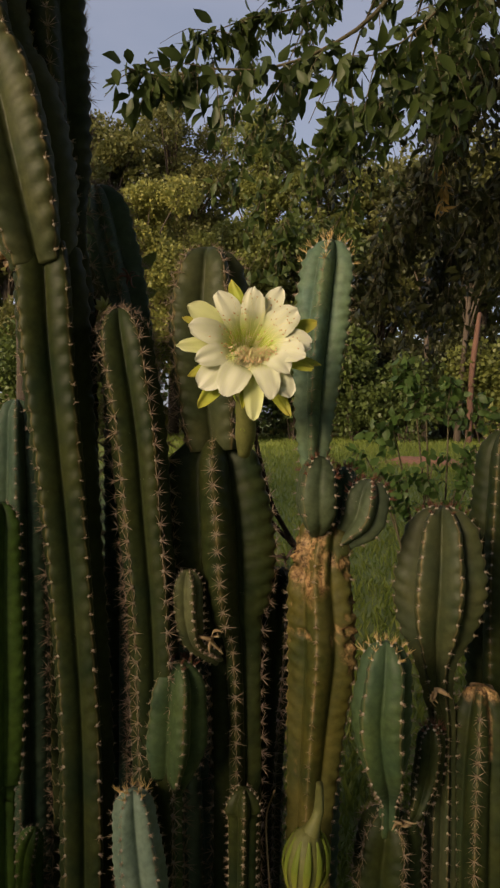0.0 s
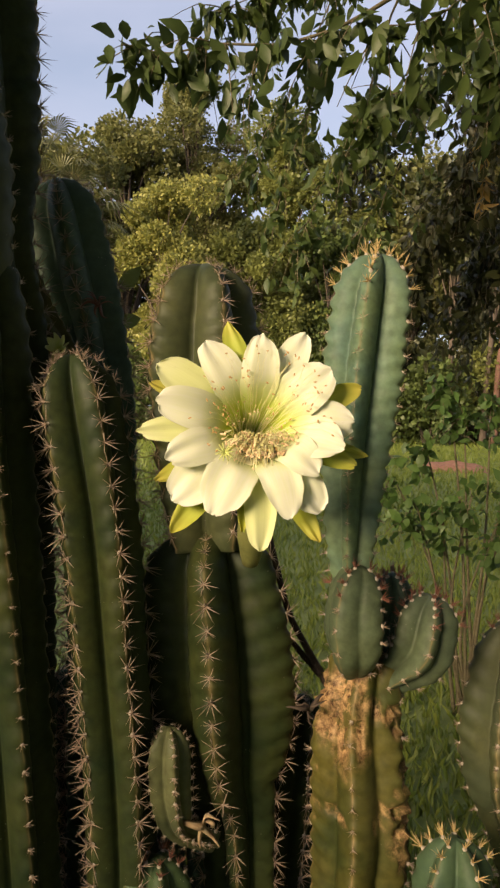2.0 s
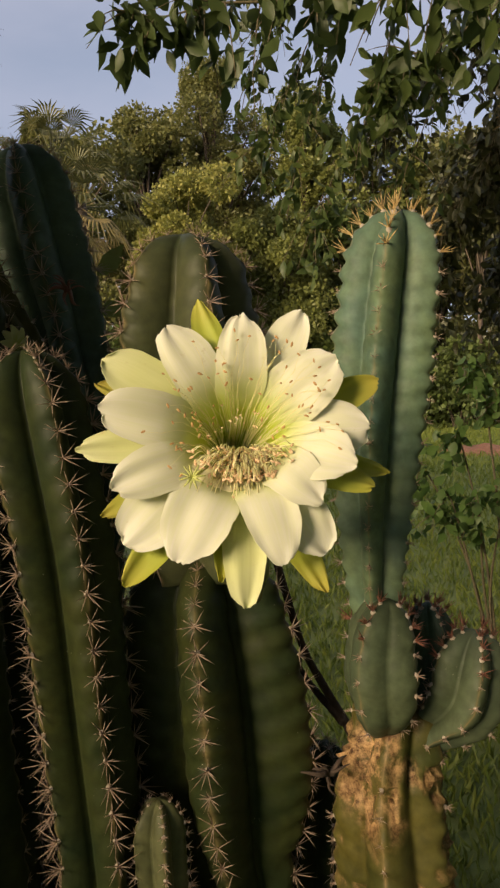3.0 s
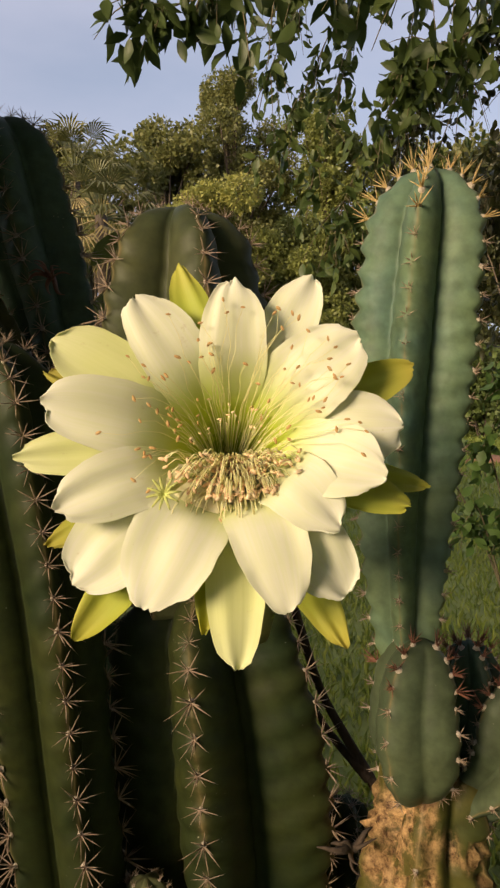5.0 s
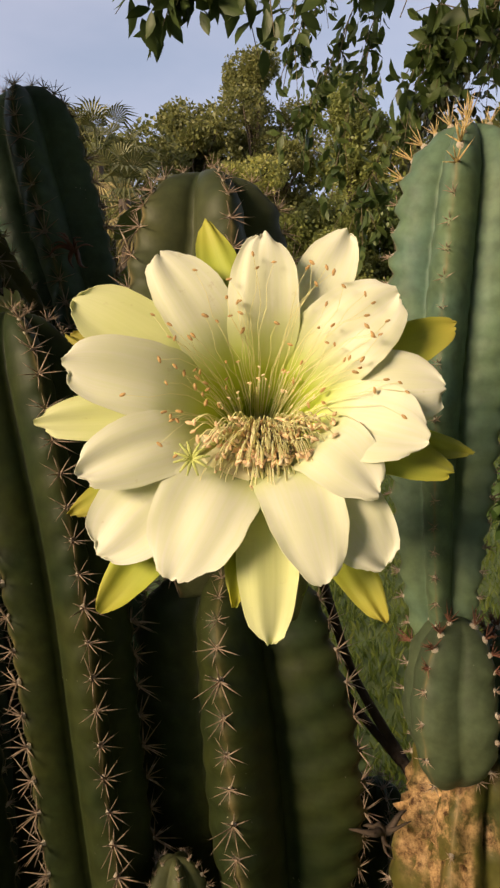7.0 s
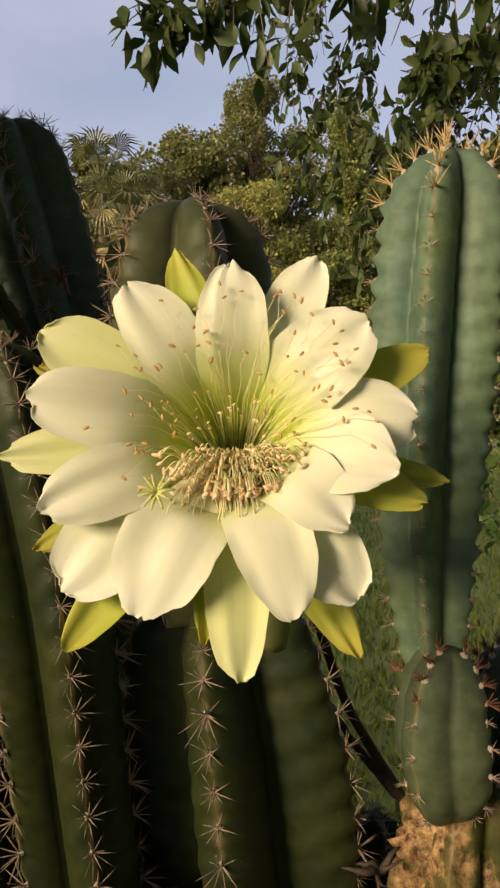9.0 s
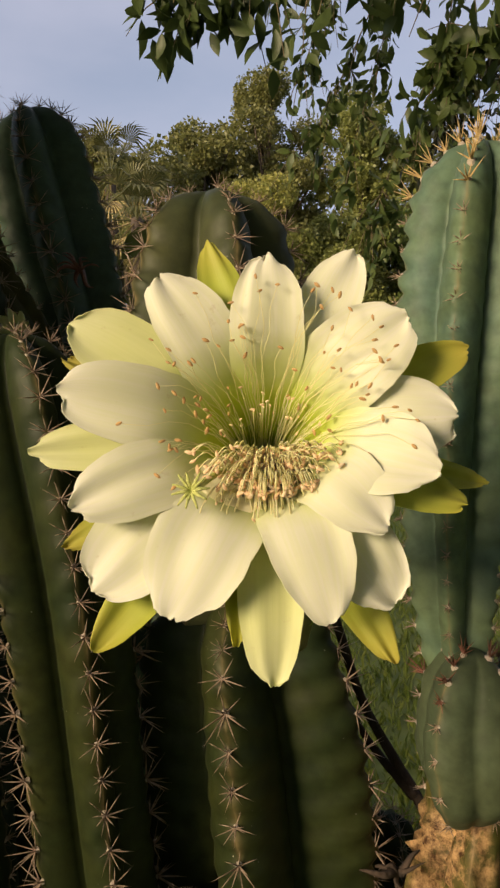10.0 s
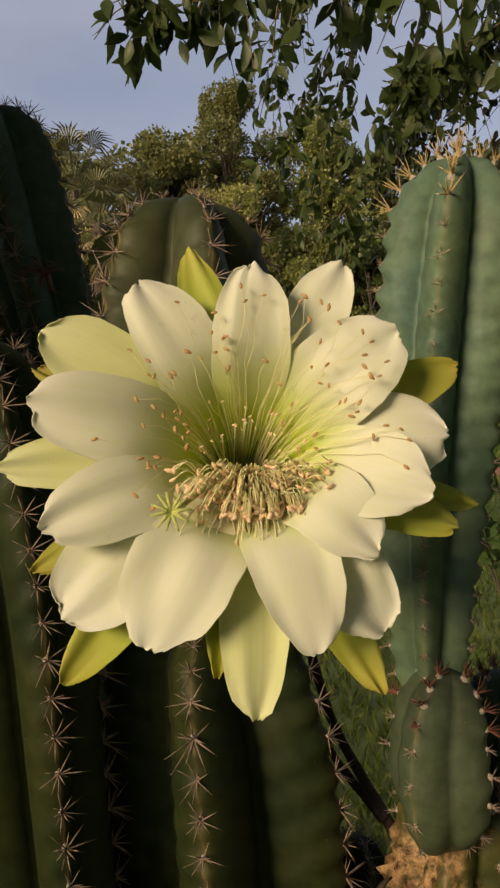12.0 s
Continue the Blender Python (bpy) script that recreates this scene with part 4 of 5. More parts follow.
    for j in range(ny + 1):
        for i in range(nx + 1):
            x = -0.031 + 0.058 * i / nx
            deep = math.sqrt(max(0.02, 1 - ((x + 0.002) / 0.034) ** 2))
            drop = -0.010 - 0.028 * deep * j / ny
            pad.append((x, drop, 0.013 + 0.42 * math.hypot(x, drop) - 0.008 * (1 - j / ny) ** 2 + 0.003 * noise.noise(Vector((x * 420, drop * 420, 0.5)))))
    rest.add(pad, [(j * (nx + 1) + i, j * (nx + 1) + i + 1, (j + 1) * (nx + 1) + i + 1, (j + 1) * (nx + 1) + i) for j in range(ny) for i in range(nx)], 0)
    ob = new("filament_mass", rest.mesh("filament_mass", [FILAMENT, ANTHER]))
    ob.parent = flower
    tagged(ob, "mass of pale looping filaments", kind="stuff")
    # stigma lobes on their style
    g = Geo()
    hub = Vector((-0.031, -0.032, 0.044))
    tube(g, smooth_line([(-0.004, -0.004, -0.060), (-0.008, -0.008, -0.01), (-0.020, -0.020, 0.028), tuple(hub)], 12), [0.0014, 0.0013, 0.0015], 8)
    pistil = part("pistil", g, STIGMA)
    pistil.parent = flower
    tagged(pistil, "yellow-green star-shaped pistil")
    for i in range(11):
        a = 2 * math.pi * (i + rng.uniform(-0.2, 0.2)) / 11
        g = Geo()
        out = Vector((math.cos(a), math.sin(a), 0))
        tube(g, smooth_line([tuple(hub), tuple(hub + out * 0.003 + Vector((0, 0, 0.003))), tuple(hub + out * 0.0075 + Vector((0, 0, 0.003 + rng.uniform(-0.001, 0.001))))], 6), [0.0007, 0.0008, 0.0004], 6)
        lobe = part("stigma_lobe", g, STIGMA)
        lobe.parent = pistil


flower_inside()


def flower_tube():
    inv = FL_M.inverted()
    pts = [inv @ Vector(p) for p in ((0.071, 0.955, 1.375), (0.072, 0.985, 1.362), (0.075, 1.02, 1.335), (0.082, 1.055, 1.29), (0.082, 1.085, 1.240))]
    line = smooth_line([tuple(p) for p in pts], 20)
    g = Geo()
    tube(g, line, [0.019, 0.0165, 0.0125, 0.0115, 0.015, 0.017, 0.010], 16)
    ob = part("flower_tube", g, TUBE_GREEN)
    ob.parent = flower
    tagged(ob, "olive-green flower tube with small scales")
    rng = random.Random(5)
    for i in range(16):
        q = line[2 + i]
        nxt = Vector(line[min(19, 3 + i)]) - Vector(line[1 + i])
        nxt.normalize()
        a = 2.4 * i
        s = nxt.orthogonal().normalized()
        out = (s * math.cos(a) + nxt.cross(s) * math.sin(a))
        c = Vector(q) + out * 0.0125
        side = out.cross(nxt)
        v = [c - side * 0.005, c + out * 0.002, c + side * 0.005, c - nxt * 0.016 + out * 0.003, c - nxt * 0.007 + out * 0.0035 - side * 0.004, c - nxt * 0.007 + out * 0.0035 + side * 0.004]
        sc = part("scale", Geo().add(v, [(0, 1, 4), (1, 3, 4), (1, 5, 3), (1, 2, 5)]), SEPAL_GREEN)
        sc.parent = ob


flower_tube()

# spent bud that hangs from a scarred stem
bud = thing("flower_bud", (0.20, 1.05, 0.68), "closed green and yellow flower bud with folded sepals", "flower bud")


def build_bud():
    g = Geo()
    tube(g, smooth_line([(0.208, 1.05, 0.712), (0.200, 1.01, 0.698), (0.193, 1.0, 0.682), (0.184, 1.0, 0.660)], 10), [0.006, 0.008, 0.009, 0.016], 12)
    part("stalk", g, TUBE_GREEN, bud)
    g = Geo()
    tube(g, smooth_line([(0.186, 1.0, 0.668), (0.180, 1.0, 0.650), (0.177, 1.0, 0.620), (0.177, 1.0, 0.585), (0.177, 1.0, 0.565)], 12), [0.012, 0.026, 0.032, 0.026, 0.010], 16)
    part("body", g, TUBE_GREEN, bud)
    for i in range(11):
        a = 2 * math.pi * i / 11
        v = []
        for q in range(8):
            w = q / 7
            r = 0.0335 * math.sin(math.pi * (0.20 + 0.66 * w)) + 0.002
            cz = Vector((0.183 - 0.007 * w, 1.0, 0.662 - 0.094 * w))
            for s in (-1, 0, 1):
                aa = a + s * 0.165 * math.sin(math.pi * (0.15 + 0.8 * w))
                rr = r + (0.003 if s == 0 else 0.0)
                v.append(cz + Vector((rr * math.cos(aa), rr * math.sin(aa), 0)))
        f = [(3 * q + s, 3 * q + s + 1, 3 * q + s + 4, 3 * q + s + 3) for q in range(7) for s in range(2)]
        geo = Geo().add(v, f, along=[q / 7 for q in range(8) for s in range(3)], across=[float(s) for q in range(8) for s in (-1, 0, 1)])
        part("sepal", geo, BUD_SEPAL, bud)


build_bud()


def dead_stick(points, radii, label, mat=DEAD_WOOD, name="dead_branch"):
    g = Geo()
    tube(g, smooth_line(points, 24), radii, 8, wobble=0.10)
    ob = part(name, g, mat)
    return tagged(ob, label, "branch")


dead_stick([(0.100, 1.15, 1.315), (0.112, 1.17, 1.247), (0.141, 1.19, 1.147), (0.180, 1.18, 1.077), (0.205, 1.15, 1.03)], [0.0035, 0.0042, 0.004, 0.005, 0.006], "dark dry branch wedged between two cactus columns")
dead_stick([(0.128, 1.21, 1.14), (0.145, 1.20, 1.11), (0.180, 1.175, 1.075)], [0.002, 0.0035, 0.005], "thin grey dead twig between the cacti")
dead_stick([(0.142, 1.10, 0.676), (0.128, 1.10, 0.623), (0.135, 1.09, 0.507), (0.15, 1.10, 0.3), (0.16, 1.1, -0.01)], [0.0014, 0.0018, 0.002, 0.003], "thin dry stalk standing in the clump", DRY_HUSK, "dry_stalk")
# dark columns that close the back of the clump
for x, y, top, r, turn, seed in ((-0.17, 1.36, 1.02, 0.050, 20, 61), (-0.06, 1.40, 0.98, 0.052, 50, 62), (0.05, 1.42, 0.86, 0.050, 5, 63), (-0.28, 1.38, 1.12, 0.052, 40, 64), (0.14, 1.42, 0.82, 0.048, 30, 65), (0.26, 1.42, 0.78, 0.05, 15, 66), (-0.01, 1.28, 0.70, 0.045, 33, 67)):
    c = cactus(x, y, "dark green column cactus deep in the clump")
    stem(c, down([(x, y, top, 0.005), (x, y, top - 0.07, r), (x + 0.01, y, top - 0.3, r * 1.05)]), turn=turn, skin=SKIN_DEEP, style="short", gap=0.026, seed=seed)


# ---- the tree that overhangs from one side ----
def hang_leaves(rng, line, count, spread, length, droop=0.8):
    """Places, ways and sizes of leaves that hang along a twig."""
    line = np.asarray(line)
    idx = rng.random(count) * (len(line) - 1)
    i0 = idx.astype(int)
    base = line[i0] + (line[np.minimum(i0 + 1, len(line) - 1)] - line[i0]) * (idx - i0)[:, None]
    way = rng.normal(size=(count, 3)) * 0.55 + np.array((0, 0, -droop))
    return base + rng.normal(size=(count, 3)) * spread, way, length * (0.65 + 0.6 * rng.random(count))


def sub_twigs(rng, line, count, reach, droop):
    """Short drooping twigs that leave a branch."""
    out = []
    line = np.asarray(line)
    for k in range(count):
        u = rng.random() ** 0.8 * (len(line) - 1)
        i = min(int(u), len(line) - 2)
        p = line[i] + (line[i + 1] - line[i]) * (u - i)
        d = (line[i + 1] - line[i]) / (np.linalg.norm(line[i + 1] - line[i]) + 1e-9)
        d = d * 0.5 + rng.normal(size=3) * 0.55 + np.array((0, 0, -droop))
        d /= np.linalg.norm(d)
        L = reach * (0.5 + 0.8 * rng.random())
        out.append(np.array([p, p + d * L * 0.5 + np.array((0, 0, 0.02 * L)), p + d * L + np.array((0, 0, -0.25 * L))]))
    return out


near_tree = thing("overhanging_tree", (2.5, 4.4, 0), "broad-leaved tree with drooping leafy branches over the cacti", "tree")


def build_near_tree():
    rng = np.random.default_rng(5)
    g = Geo()
    tube(g, smooth_line([(2.55, 4.45, -0.1), (2.5, 4.4, 1.2), (2.35, 4.3, 2.6), (2.1, 4.1, 3.7)], 16), [0.15, 0.12, 0.10, 0.07], 12, wobble=0.05)
    part("trunk", g, BARK, near_tree)
    full = Geo()
    base, faces = LEAF_FULL
    single = Geo().add(base, faces).mesh("leaf", LEAF_NEAR)

    def branch(points, radii, twigs, reach, per, size, mat, droop=0.7, spread=0.015, wide=1.0, pick=0, own=0, template=LEAF_FULL):
        line = smooth_line(points, 24)
        wood = Geo()
        tube(wood, line, radii, 7)
        tw = sub_twigs(rng, line[3:], twigs, reach, droop)
        for t in tw:
            tube(wood, smooth_line(t, 5), [0.0028, 0.0018, 0.001], 4)
        ob = part("branch", wood, TWIG, near_tree)
        crown = Geo()
        for t in tw + [line[5:]]:
            pl, wy, sz = hang_leaves(rng, smooth_line(t, 6) if len(t) == 3 else t, per if len(t) == 3 else per * 4, spread, size)
            take = 0
            if own > 0:
                take = min(own, len(pl))
                own -= take
                for p, w, s in zip(pl[:take], wy[:take], sz[:take]):
                    w = Vector(w).normalized()
                    x = w.cross(Vector(rng.normal(size=3))).normalized()
                    m = Matrix((x, w, x.cross(w))).transposed().to_4x4()
                    m.translation = Vector(p)
                    part("leaf", single, None, ob, place=m @ Matrix.Scale(float(s), 4))
            if take < len(pl):
                leaves(crown, pl[take:], wy[take:], sz[take:], rng, template, wide)
        if crown.v:
            tagged(part("leafage", crown, mat, near_tree), kind="stuff")

    # the long branch that reaches in front of the sky
    branch([(2.1, 4.1, 3.7), (1.5, 3.2, 4.0), (0.95, 2.5, 3.20), (0.62, 2.25, 2.68), (0.42, 2.2, 2.50), (0.22, 2.2, 2.42), (0.03, 2.2, 2.41), (-0.10, 2.2, 2.38), (-0.22, 2.2, 2.40)], [0.02, 0.012, 0.005, 0.003, 0.0015], 32, 0.14, 7, 0.072, LEAF_NEAR, 0.9, own=220)
    branch([(1.5, 3.2, 4.0), (1.1, 2.4, 3.1), (0.80, 2.15, 2.65), (0.60, 2.1, 2.45), (0.45, 2.1, 2.42)], [0.010, 0.006, 0.003, 0.0015], 32, 0.15, 7, 0.080, LEAF_NEAR, 0.9)
    branch([(2.1, 4.1, 3.7), (1.6, 3.4, 3.8), (1.25, 2.9, 3.2), (0.95, 2.8, 2.75), (0.74, 2.8, 2.60), (0.60, 2.8, 2.54), (0.52, 2.8, 2.50)], [0.02, 0.010, 0.005, 0.003, 0.0015], 48, 0.17, 10, 0.074, LEAF_NEAR, 0.5)
    branch([(2.1, 4.1, 3.7), (1.4, 3.4, 4.0), (0.9, 3.0, 3.5), (0.5, 2.9, 3.08), (0.2, 2.8, 2.92), (-0.02, 2.8, 2.82)], [0.02, 0.010, 0.005, 0.003, 0.0015], 40, 0.20, 9, 0.076, LEAF_NEAR, 0.6)
    branch([(2.1, 4.1, 3.7), (1.6, 3.3, 3.9), (1.25, 2.9, 3.3), (1.1, 2.7, 2.85), (0.95, 2.6, 2.60)], [0.02, 0.010, 0.005, 0.003], 50, 0.20, 10, 0.074, LEAF_NEAR, 0.6)
    # hanging sprays further back
    branch([(2.1, 4.1, 3.7), (1.1, 3.4, 3.9), (0.66, 3.2, 3.45), (0.42, 3.2, 2.95), (0.26, 3.2, 2.62), (0.16, 3.2, 2.44)], [0.012, 0.006, 0.003, 0.0015, 0.001], 18, 0.18, 9, 0.062, LEAF_MID, 0.9)
    branch([(2.1, 4.1, 3.7), (1.2, 3.4, 3.8), (0.80, 3.2, 3.2), (0.62, 3.2, 2.60), (0.46, 3.2, 2.32), (0.38, 3.2, 2.12)], [0.015, 0.008, 0.004, 0.002, 0.001], 26, 0.20, 9, 0.062, LEAF_MID, 0.9)
    branch([(2.1, 4.1, 3.7), (1.3, 3.5, 3.7), (1.0, 3.3, 3.0), (0.82, 3.3, 2.48), (0.66, 3.3, 2.22)], [0.015, 0.008, 0.004, 0.002, 0.001], 24, 0.22, 9, 0.062, LEAF_MID, 0.9)
    branch([(2.1, 4.1, 3.7), (1.0, 3.4, 3.85), (0.62, 3.2, 3.3), (0.44, 3.2, 2.75), (0.34, 3.2, 2.48), (0.29, 3.2, 2.26)], [0.012, 0.006, 0.003, 0.0015, 0.001], 24, 0.18, 9, 0.062, LEAF_MID, 0.9)
    branch([(2.1, 4.1, 3.7), (0.9, 3.6, 3.9), (0.45, 3.5, 3.5), (0.25, 3.5, 3.1), (0.12, 3.5, 2.8)], [0.012, 0.006, 0.003, 0.0015], 26, 0.22, 9, 0.062, LEAF_MID, 0.8)
    # the dense side round the trunk; its shade is put into the leaf colour
    branch([(2.35, 4.3, 2.6), (1.9, 4.1, 3.3), (1.6, 4.0, 3.3), (1.45, 4.0, 2.95), (1.35, 4.0, 2.5)], [0.03, 0.015, 0.008, 0.003], 80, 0.34, 14, 0.066, LEAF_PAINTED_SHADE, 0.7, 0.03)
    branch([(2.5, 4.4, 1.6), (2.1, 4.4, 2.4), (1.8, 4.4, 2.6), (1.65, 4.4, 2.3), (1.55, 4.4, 2.0)], [0.03, 0.015, 0.008, 0.003], 80, 0.36, 14, 0.066, LEAF_PAINTED_SHADE, 0.7, 0.03)
    branch([(2.1, 4.1, 3.7), (1.7, 3.6, 3.4), (1.4, 3.4, 3.1), (1.25, 3.4, 2.8)], [0.02, 0.012, 0.006, 0.003], 70, 0.32, 14, 0.066, LEAF_PAINTED_SHADE, 0.6, 0.03)
    branch([(2.35, 4.3, 2.6), (2.0, 3.8, 2.9), (1.75, 3.6, 2.7), (1.55, 3.6, 2.4)], [0.02, 0.012, 0.006, 0.003], 70, 0.32, 14, 0.066, LEAF_PAINTED_SHADE, 0.7, 0.03)
    branch([(2.1, 4.1, 3.7), (1.8, 4.3, 3.7), (1.5, 4.4, 3.5), (1.1, 4.4, 3.3), (0.9, 4.4, 3.0)], [0.02, 0.012, 0.006, 0.003], 70, 0.34, 13, 0.066, LEAF_PAINTED_SHADE, 0.6, 0.03)
    branch([(2.5, 4.4, 1.9), (2.0, 4.2, 2.6), (1.5, 4.1, 2.7), (1.2, 4.1, 2.4), (1.12, 4.1, 2.0)], [0.02, 0.012, 0.006, 0.003], 80, 0.32, 14, 0.066, LEAF_PAINTED_SHADE, 0.7, 0.03)
    # unseen high crown spread overhead, added to block sky light from the clump
    crown = Geo()
    for k in range(64):
        a, q = 2.4 * k, math.sqrt((k + 0.5) / 64)
        c = np.array((0.4 + 5.2 * q * math.cos(a), -1.6 + 5.4 * q * math.sin(a), 5.4 + 0.7 * rng.normal() - 0.5 * q))
        c[1] = min(c[1], 2.9)
        c[2] = max(c[2], 4.9)
        pl, wy = lump_leaves(rng, c, 0.95, 420, 0.55)
        leaves(crown, pl, wy, 0.16 * (0.6 + 0.8 * rng.random(420)), rng, LEAF_SMALL, 1.5)
        if k % 6 == 0:
            limb = Geo()
            tube(limb, smooth_line([(2.1, 4.1, 3.7), tuple(0.5 * (np.array((2.1, 4.1, 4.6)) + c)), tuple(c)], 9), [0.06, 0.04, 0.012], 7)
            part("limb", limb, BARK, near_tree)
    tagged(part("crown", crown, LEAF_PAINTED_SHADE, near_tree), kind="stuff")
    # a few dry yellow leaves on the shaded side
    branch([(1.42, 3.75, 2.95), (1.38, 3.7, 2.8), (1.35, 3.65, 2.65), (1.35, 3.65, 2.45)], [0.004, 0.003, 0.002, 0.001], 5, 0.06, 5, 0.085, LEAF_DRY, 1.3, wide=0.6)


build_near_tree()

shrub = thing("shrub", (1.22, 3.38, 0), "leafy green shrub behind the cacti in the grass", "shrub")


def build_shrub():
    rng = np.random.default_rng(9)
    wood, crown = Geo(), Geo()
    tips = [(0.86, 3.3, 1.08), (0.98, 3.25, 1.22), (1.08, 3.3, 1.52), (1.16, 3.3, 1.36), (1.30, 3.35, 1.44), (1.45, 3.4, 1.33), (1.04, 3.2, 0.95), (1.18, 3.25, 1.02), (1.36, 3.3, 1.06), (1.55, 3.4, 1.18), (0.94, 3.25, 0.98), (1.25, 3.2, 0.85)]
    for t in tips:
        t = np.array(t)
        line = smooth_line([(1.22 + rng.normal(0, 0.04), 3.38, -0.02), (0.6 * 1.22 + 0.4 * t[0] + rng.normal(0, 0.04), 3.36, 0.55 * t[2]), tuple(t + (0, 0, 0.03)), tuple(t + (t[0] - 1.22) * np.array((0.2, 0, 0)) + (0, 0, -0.03))], 16)
        tube(wood, line, [0.010, 0.006, 0.003, 0.0015], 6)
        for w in sub_twigs(rng, line[8:], 9, 0.11, 0.0):
            tube(wood, smooth_line(w, 4), [0.002, 0.0012], 4)
            pl, wy, sz = hang_leaves(rng, w, 7, 0.012, 0.058, 0.15)
            leaves(crown, pl, wy, sz, rng, LEAF_FULL, 1.45)
    tagged(part("woody_base", wood, TWIG, shrub), kind="stuff")
    tagged(part("leafage", crown, LEAF_SHRUB, shrub), kind="stuff")


build_shrub()


# ---- distant trees along the edge of the field ----
def far_tree(x, y, height, width, mat, seed, label, name="tree", lumps=16, low=0.35, leaf=0.21, count=9000, trunk=0.2, bark=BARK, squash=0.8, lump=0.26):
    """A tree: tapered trunk, limbs that reach the lumps of its crown, and a crown of many separate leaves."""
    rng = np.random.default_rng(seed)
    t = thing(name, (x, y, 0), label, name.replace("_", " "))
    centres = []
    for k in range(lumps):
        a, q = rng.random() * 2 * math.pi, rng.random() ** 0.6
        zz = low + (1 - low) * (0.12 + 0.80 * rng.random())
        w = math.sqrt(max(0.05, 1 - ((zz - (low + 1) / 2) / ((1 - low) / 1.75)) ** 2))
        centres.append(np.array((x + 0.5 * width * q * w * math.cos(a) * 0.85, y + 0.5 * width * q * w * math.sin(a) * 0.85, height * zz * 0.97)))
    wood = Geo()
    lean = rng.normal(0, 0.03, 2) * height
    top = np.array((x + lean[0], y + lean[1], height * 0.75))
    spine = smooth_line([(x, y, -0.1), (x + 0.4 * lean[0], y + 0.4 * lean[1], height * 0.35), tuple(top)], 12)
    tube(wood, spine, [trunk, trunk * 0.75, trunk * 0.3], 9, wobble=0.05)
    part("trunk", wood, bark, t)
    for c in centres:
        limb = Geo()
        h = min(0.95, max(0.35, (c[2] - 0.12 * height) / (height * 0.78)))
        s = spine[int(h * 10)]
        tube(limb, smooth_line([tuple(s), tuple(0.5 * (s + c) + np.array((0, 0, 0.03 * height))), tuple(c)], 7), [trunk * 0.32, trunk * 0.2, trunk * 0.06], 6)
        part("limb", limb, bark, t)
    crown = Geo()
    n = int(1.25 * count) // lumps
    for c in centres:
        rad = lump * width * (0.7 + 0.6 * rng.random())
        pl, wy = lump_leaves(rng, c, rad, n, squash)
        leaves(crown, pl, wy, leaf * (0.6 + 0.8 * rng.random(n)), rng, LEAF_SMALL, 1.5)
    tagged(part("crown", crown, mat, t), kind="stuff")
    return t


far_tree(-3.9, 31, 15.4, 5.4, LEAF_FAR, 21, "tall olive-green tree with gaps in its crown", lumps=40, low=0.46, count=20000, lump=0.13, trunk=0.28, leaf=0.17)
far_tree(-0.9, 32, 17.2, 5.8, LEAF_FAR, 22, "tall round-crowned tree with olive foliage", lumps=42, low=0.46, count=34000, lump=0.13, trunk=0.28, leaf=0.13)
far_tree(2.7, 30, 16.4, 4.6, LEAF_LIGHT, 23, "tall tree wrapped in light green climbers", lumps=46, low=0.10, count=40000, lump=0.15, trunk=0.24, leaf=0.125)
far_tree(-7.9, 30, 14.9, 4.4, LEAF_FAR, 24, "broad-leaved tree with loose open twigs", lumps=24, low=0.4, count=9000, lump=0.14, leaf=0.30)
far_tree(-11.6, 30, 14.2, 6.0, LEAF_FAR, 34, "broad dark olive tree at the field's edge", lumps=20, low=0.3, count=9000, lump=0.18, leaf=0.32)
far_tree(-1.5, 24, 10.4, 4.3, LEAF_YELLOW, 25, "yellow-green sunlit tree with thin stems", lumps=38, low=0.24, count=38000, lump=0.13, leaf=0.11, trunk=0.10)
far_tree(5.9, 30, 14.0, 5.0, LEAF_LIGHT, 26, "light green tree in the wood's edge", lumps=34, low=0.15, count=18000, lump=0.16, leaf=0.17)
far_tree(8.9, 31, 13.4, 5.5, LEAF_FAR, 27, "dense olive tree in the wood's edge", lumps=26, low=0.38, count=14000, lump=0.17)
far_tree(12.6, 29, 13.8, 6.0, LEAF_FAR, 28, "dark dense tree at the end of the field", lumps=24, low=0.36, count=13000, lump=0.18)
far_tree(-6.0, 27, 12.4, 4.8, LEAF_FAR, 29, "dark green tree in the understorey", lumps=28, low=0.12, count=14000, lump=0.16, leaf=0.18)
far_tree(1.6, 26, 9.4, 4.6, LEAF_LIGHT, 30, "mid-green understorey tree at the wood's edge", lumps=30, low=0.10, count=28000, lump=0.16, trunk=0.1, leaf=0.125)
far_tree(0.2, 33.5, 13.2, 5.0, LEAF_FAR, 39, "dense olive tree deeper in the wood", lumps=26, low=0.2, count=12000, lump=0.17)
far_tree(4.6, 26.5, 9.4, 4.4, LEAF_BUSH, 36, "green understorey tree at the wood's edge", lumps=26, low=0.12, count=13000, lump=0.17, trunk=0.1)
far_tree(16.5, 30, 13.0, 6.5, LEAF_FAR, 35, "dark broad tree beyond the field", lumps=18, low=0.25, count=9000, lump=0.2)
# unseen trees behind the viewer, away from the sun, added to block sky light
far_tree(6.0, -5.5, 9.5, 7.5, LEAF_FAR, 37, "broad tree behind, added out of view to block sky light", lumps=22, low=0.2, count=12000, lump=0.2)
far_tree(7.5, 1.5, 9.5, 6.5, LEAF_FAR, 38, "broad tree beside the field, added out of view to block sky light", lumps=22, low=0.2, count=12000, lump=0.2)

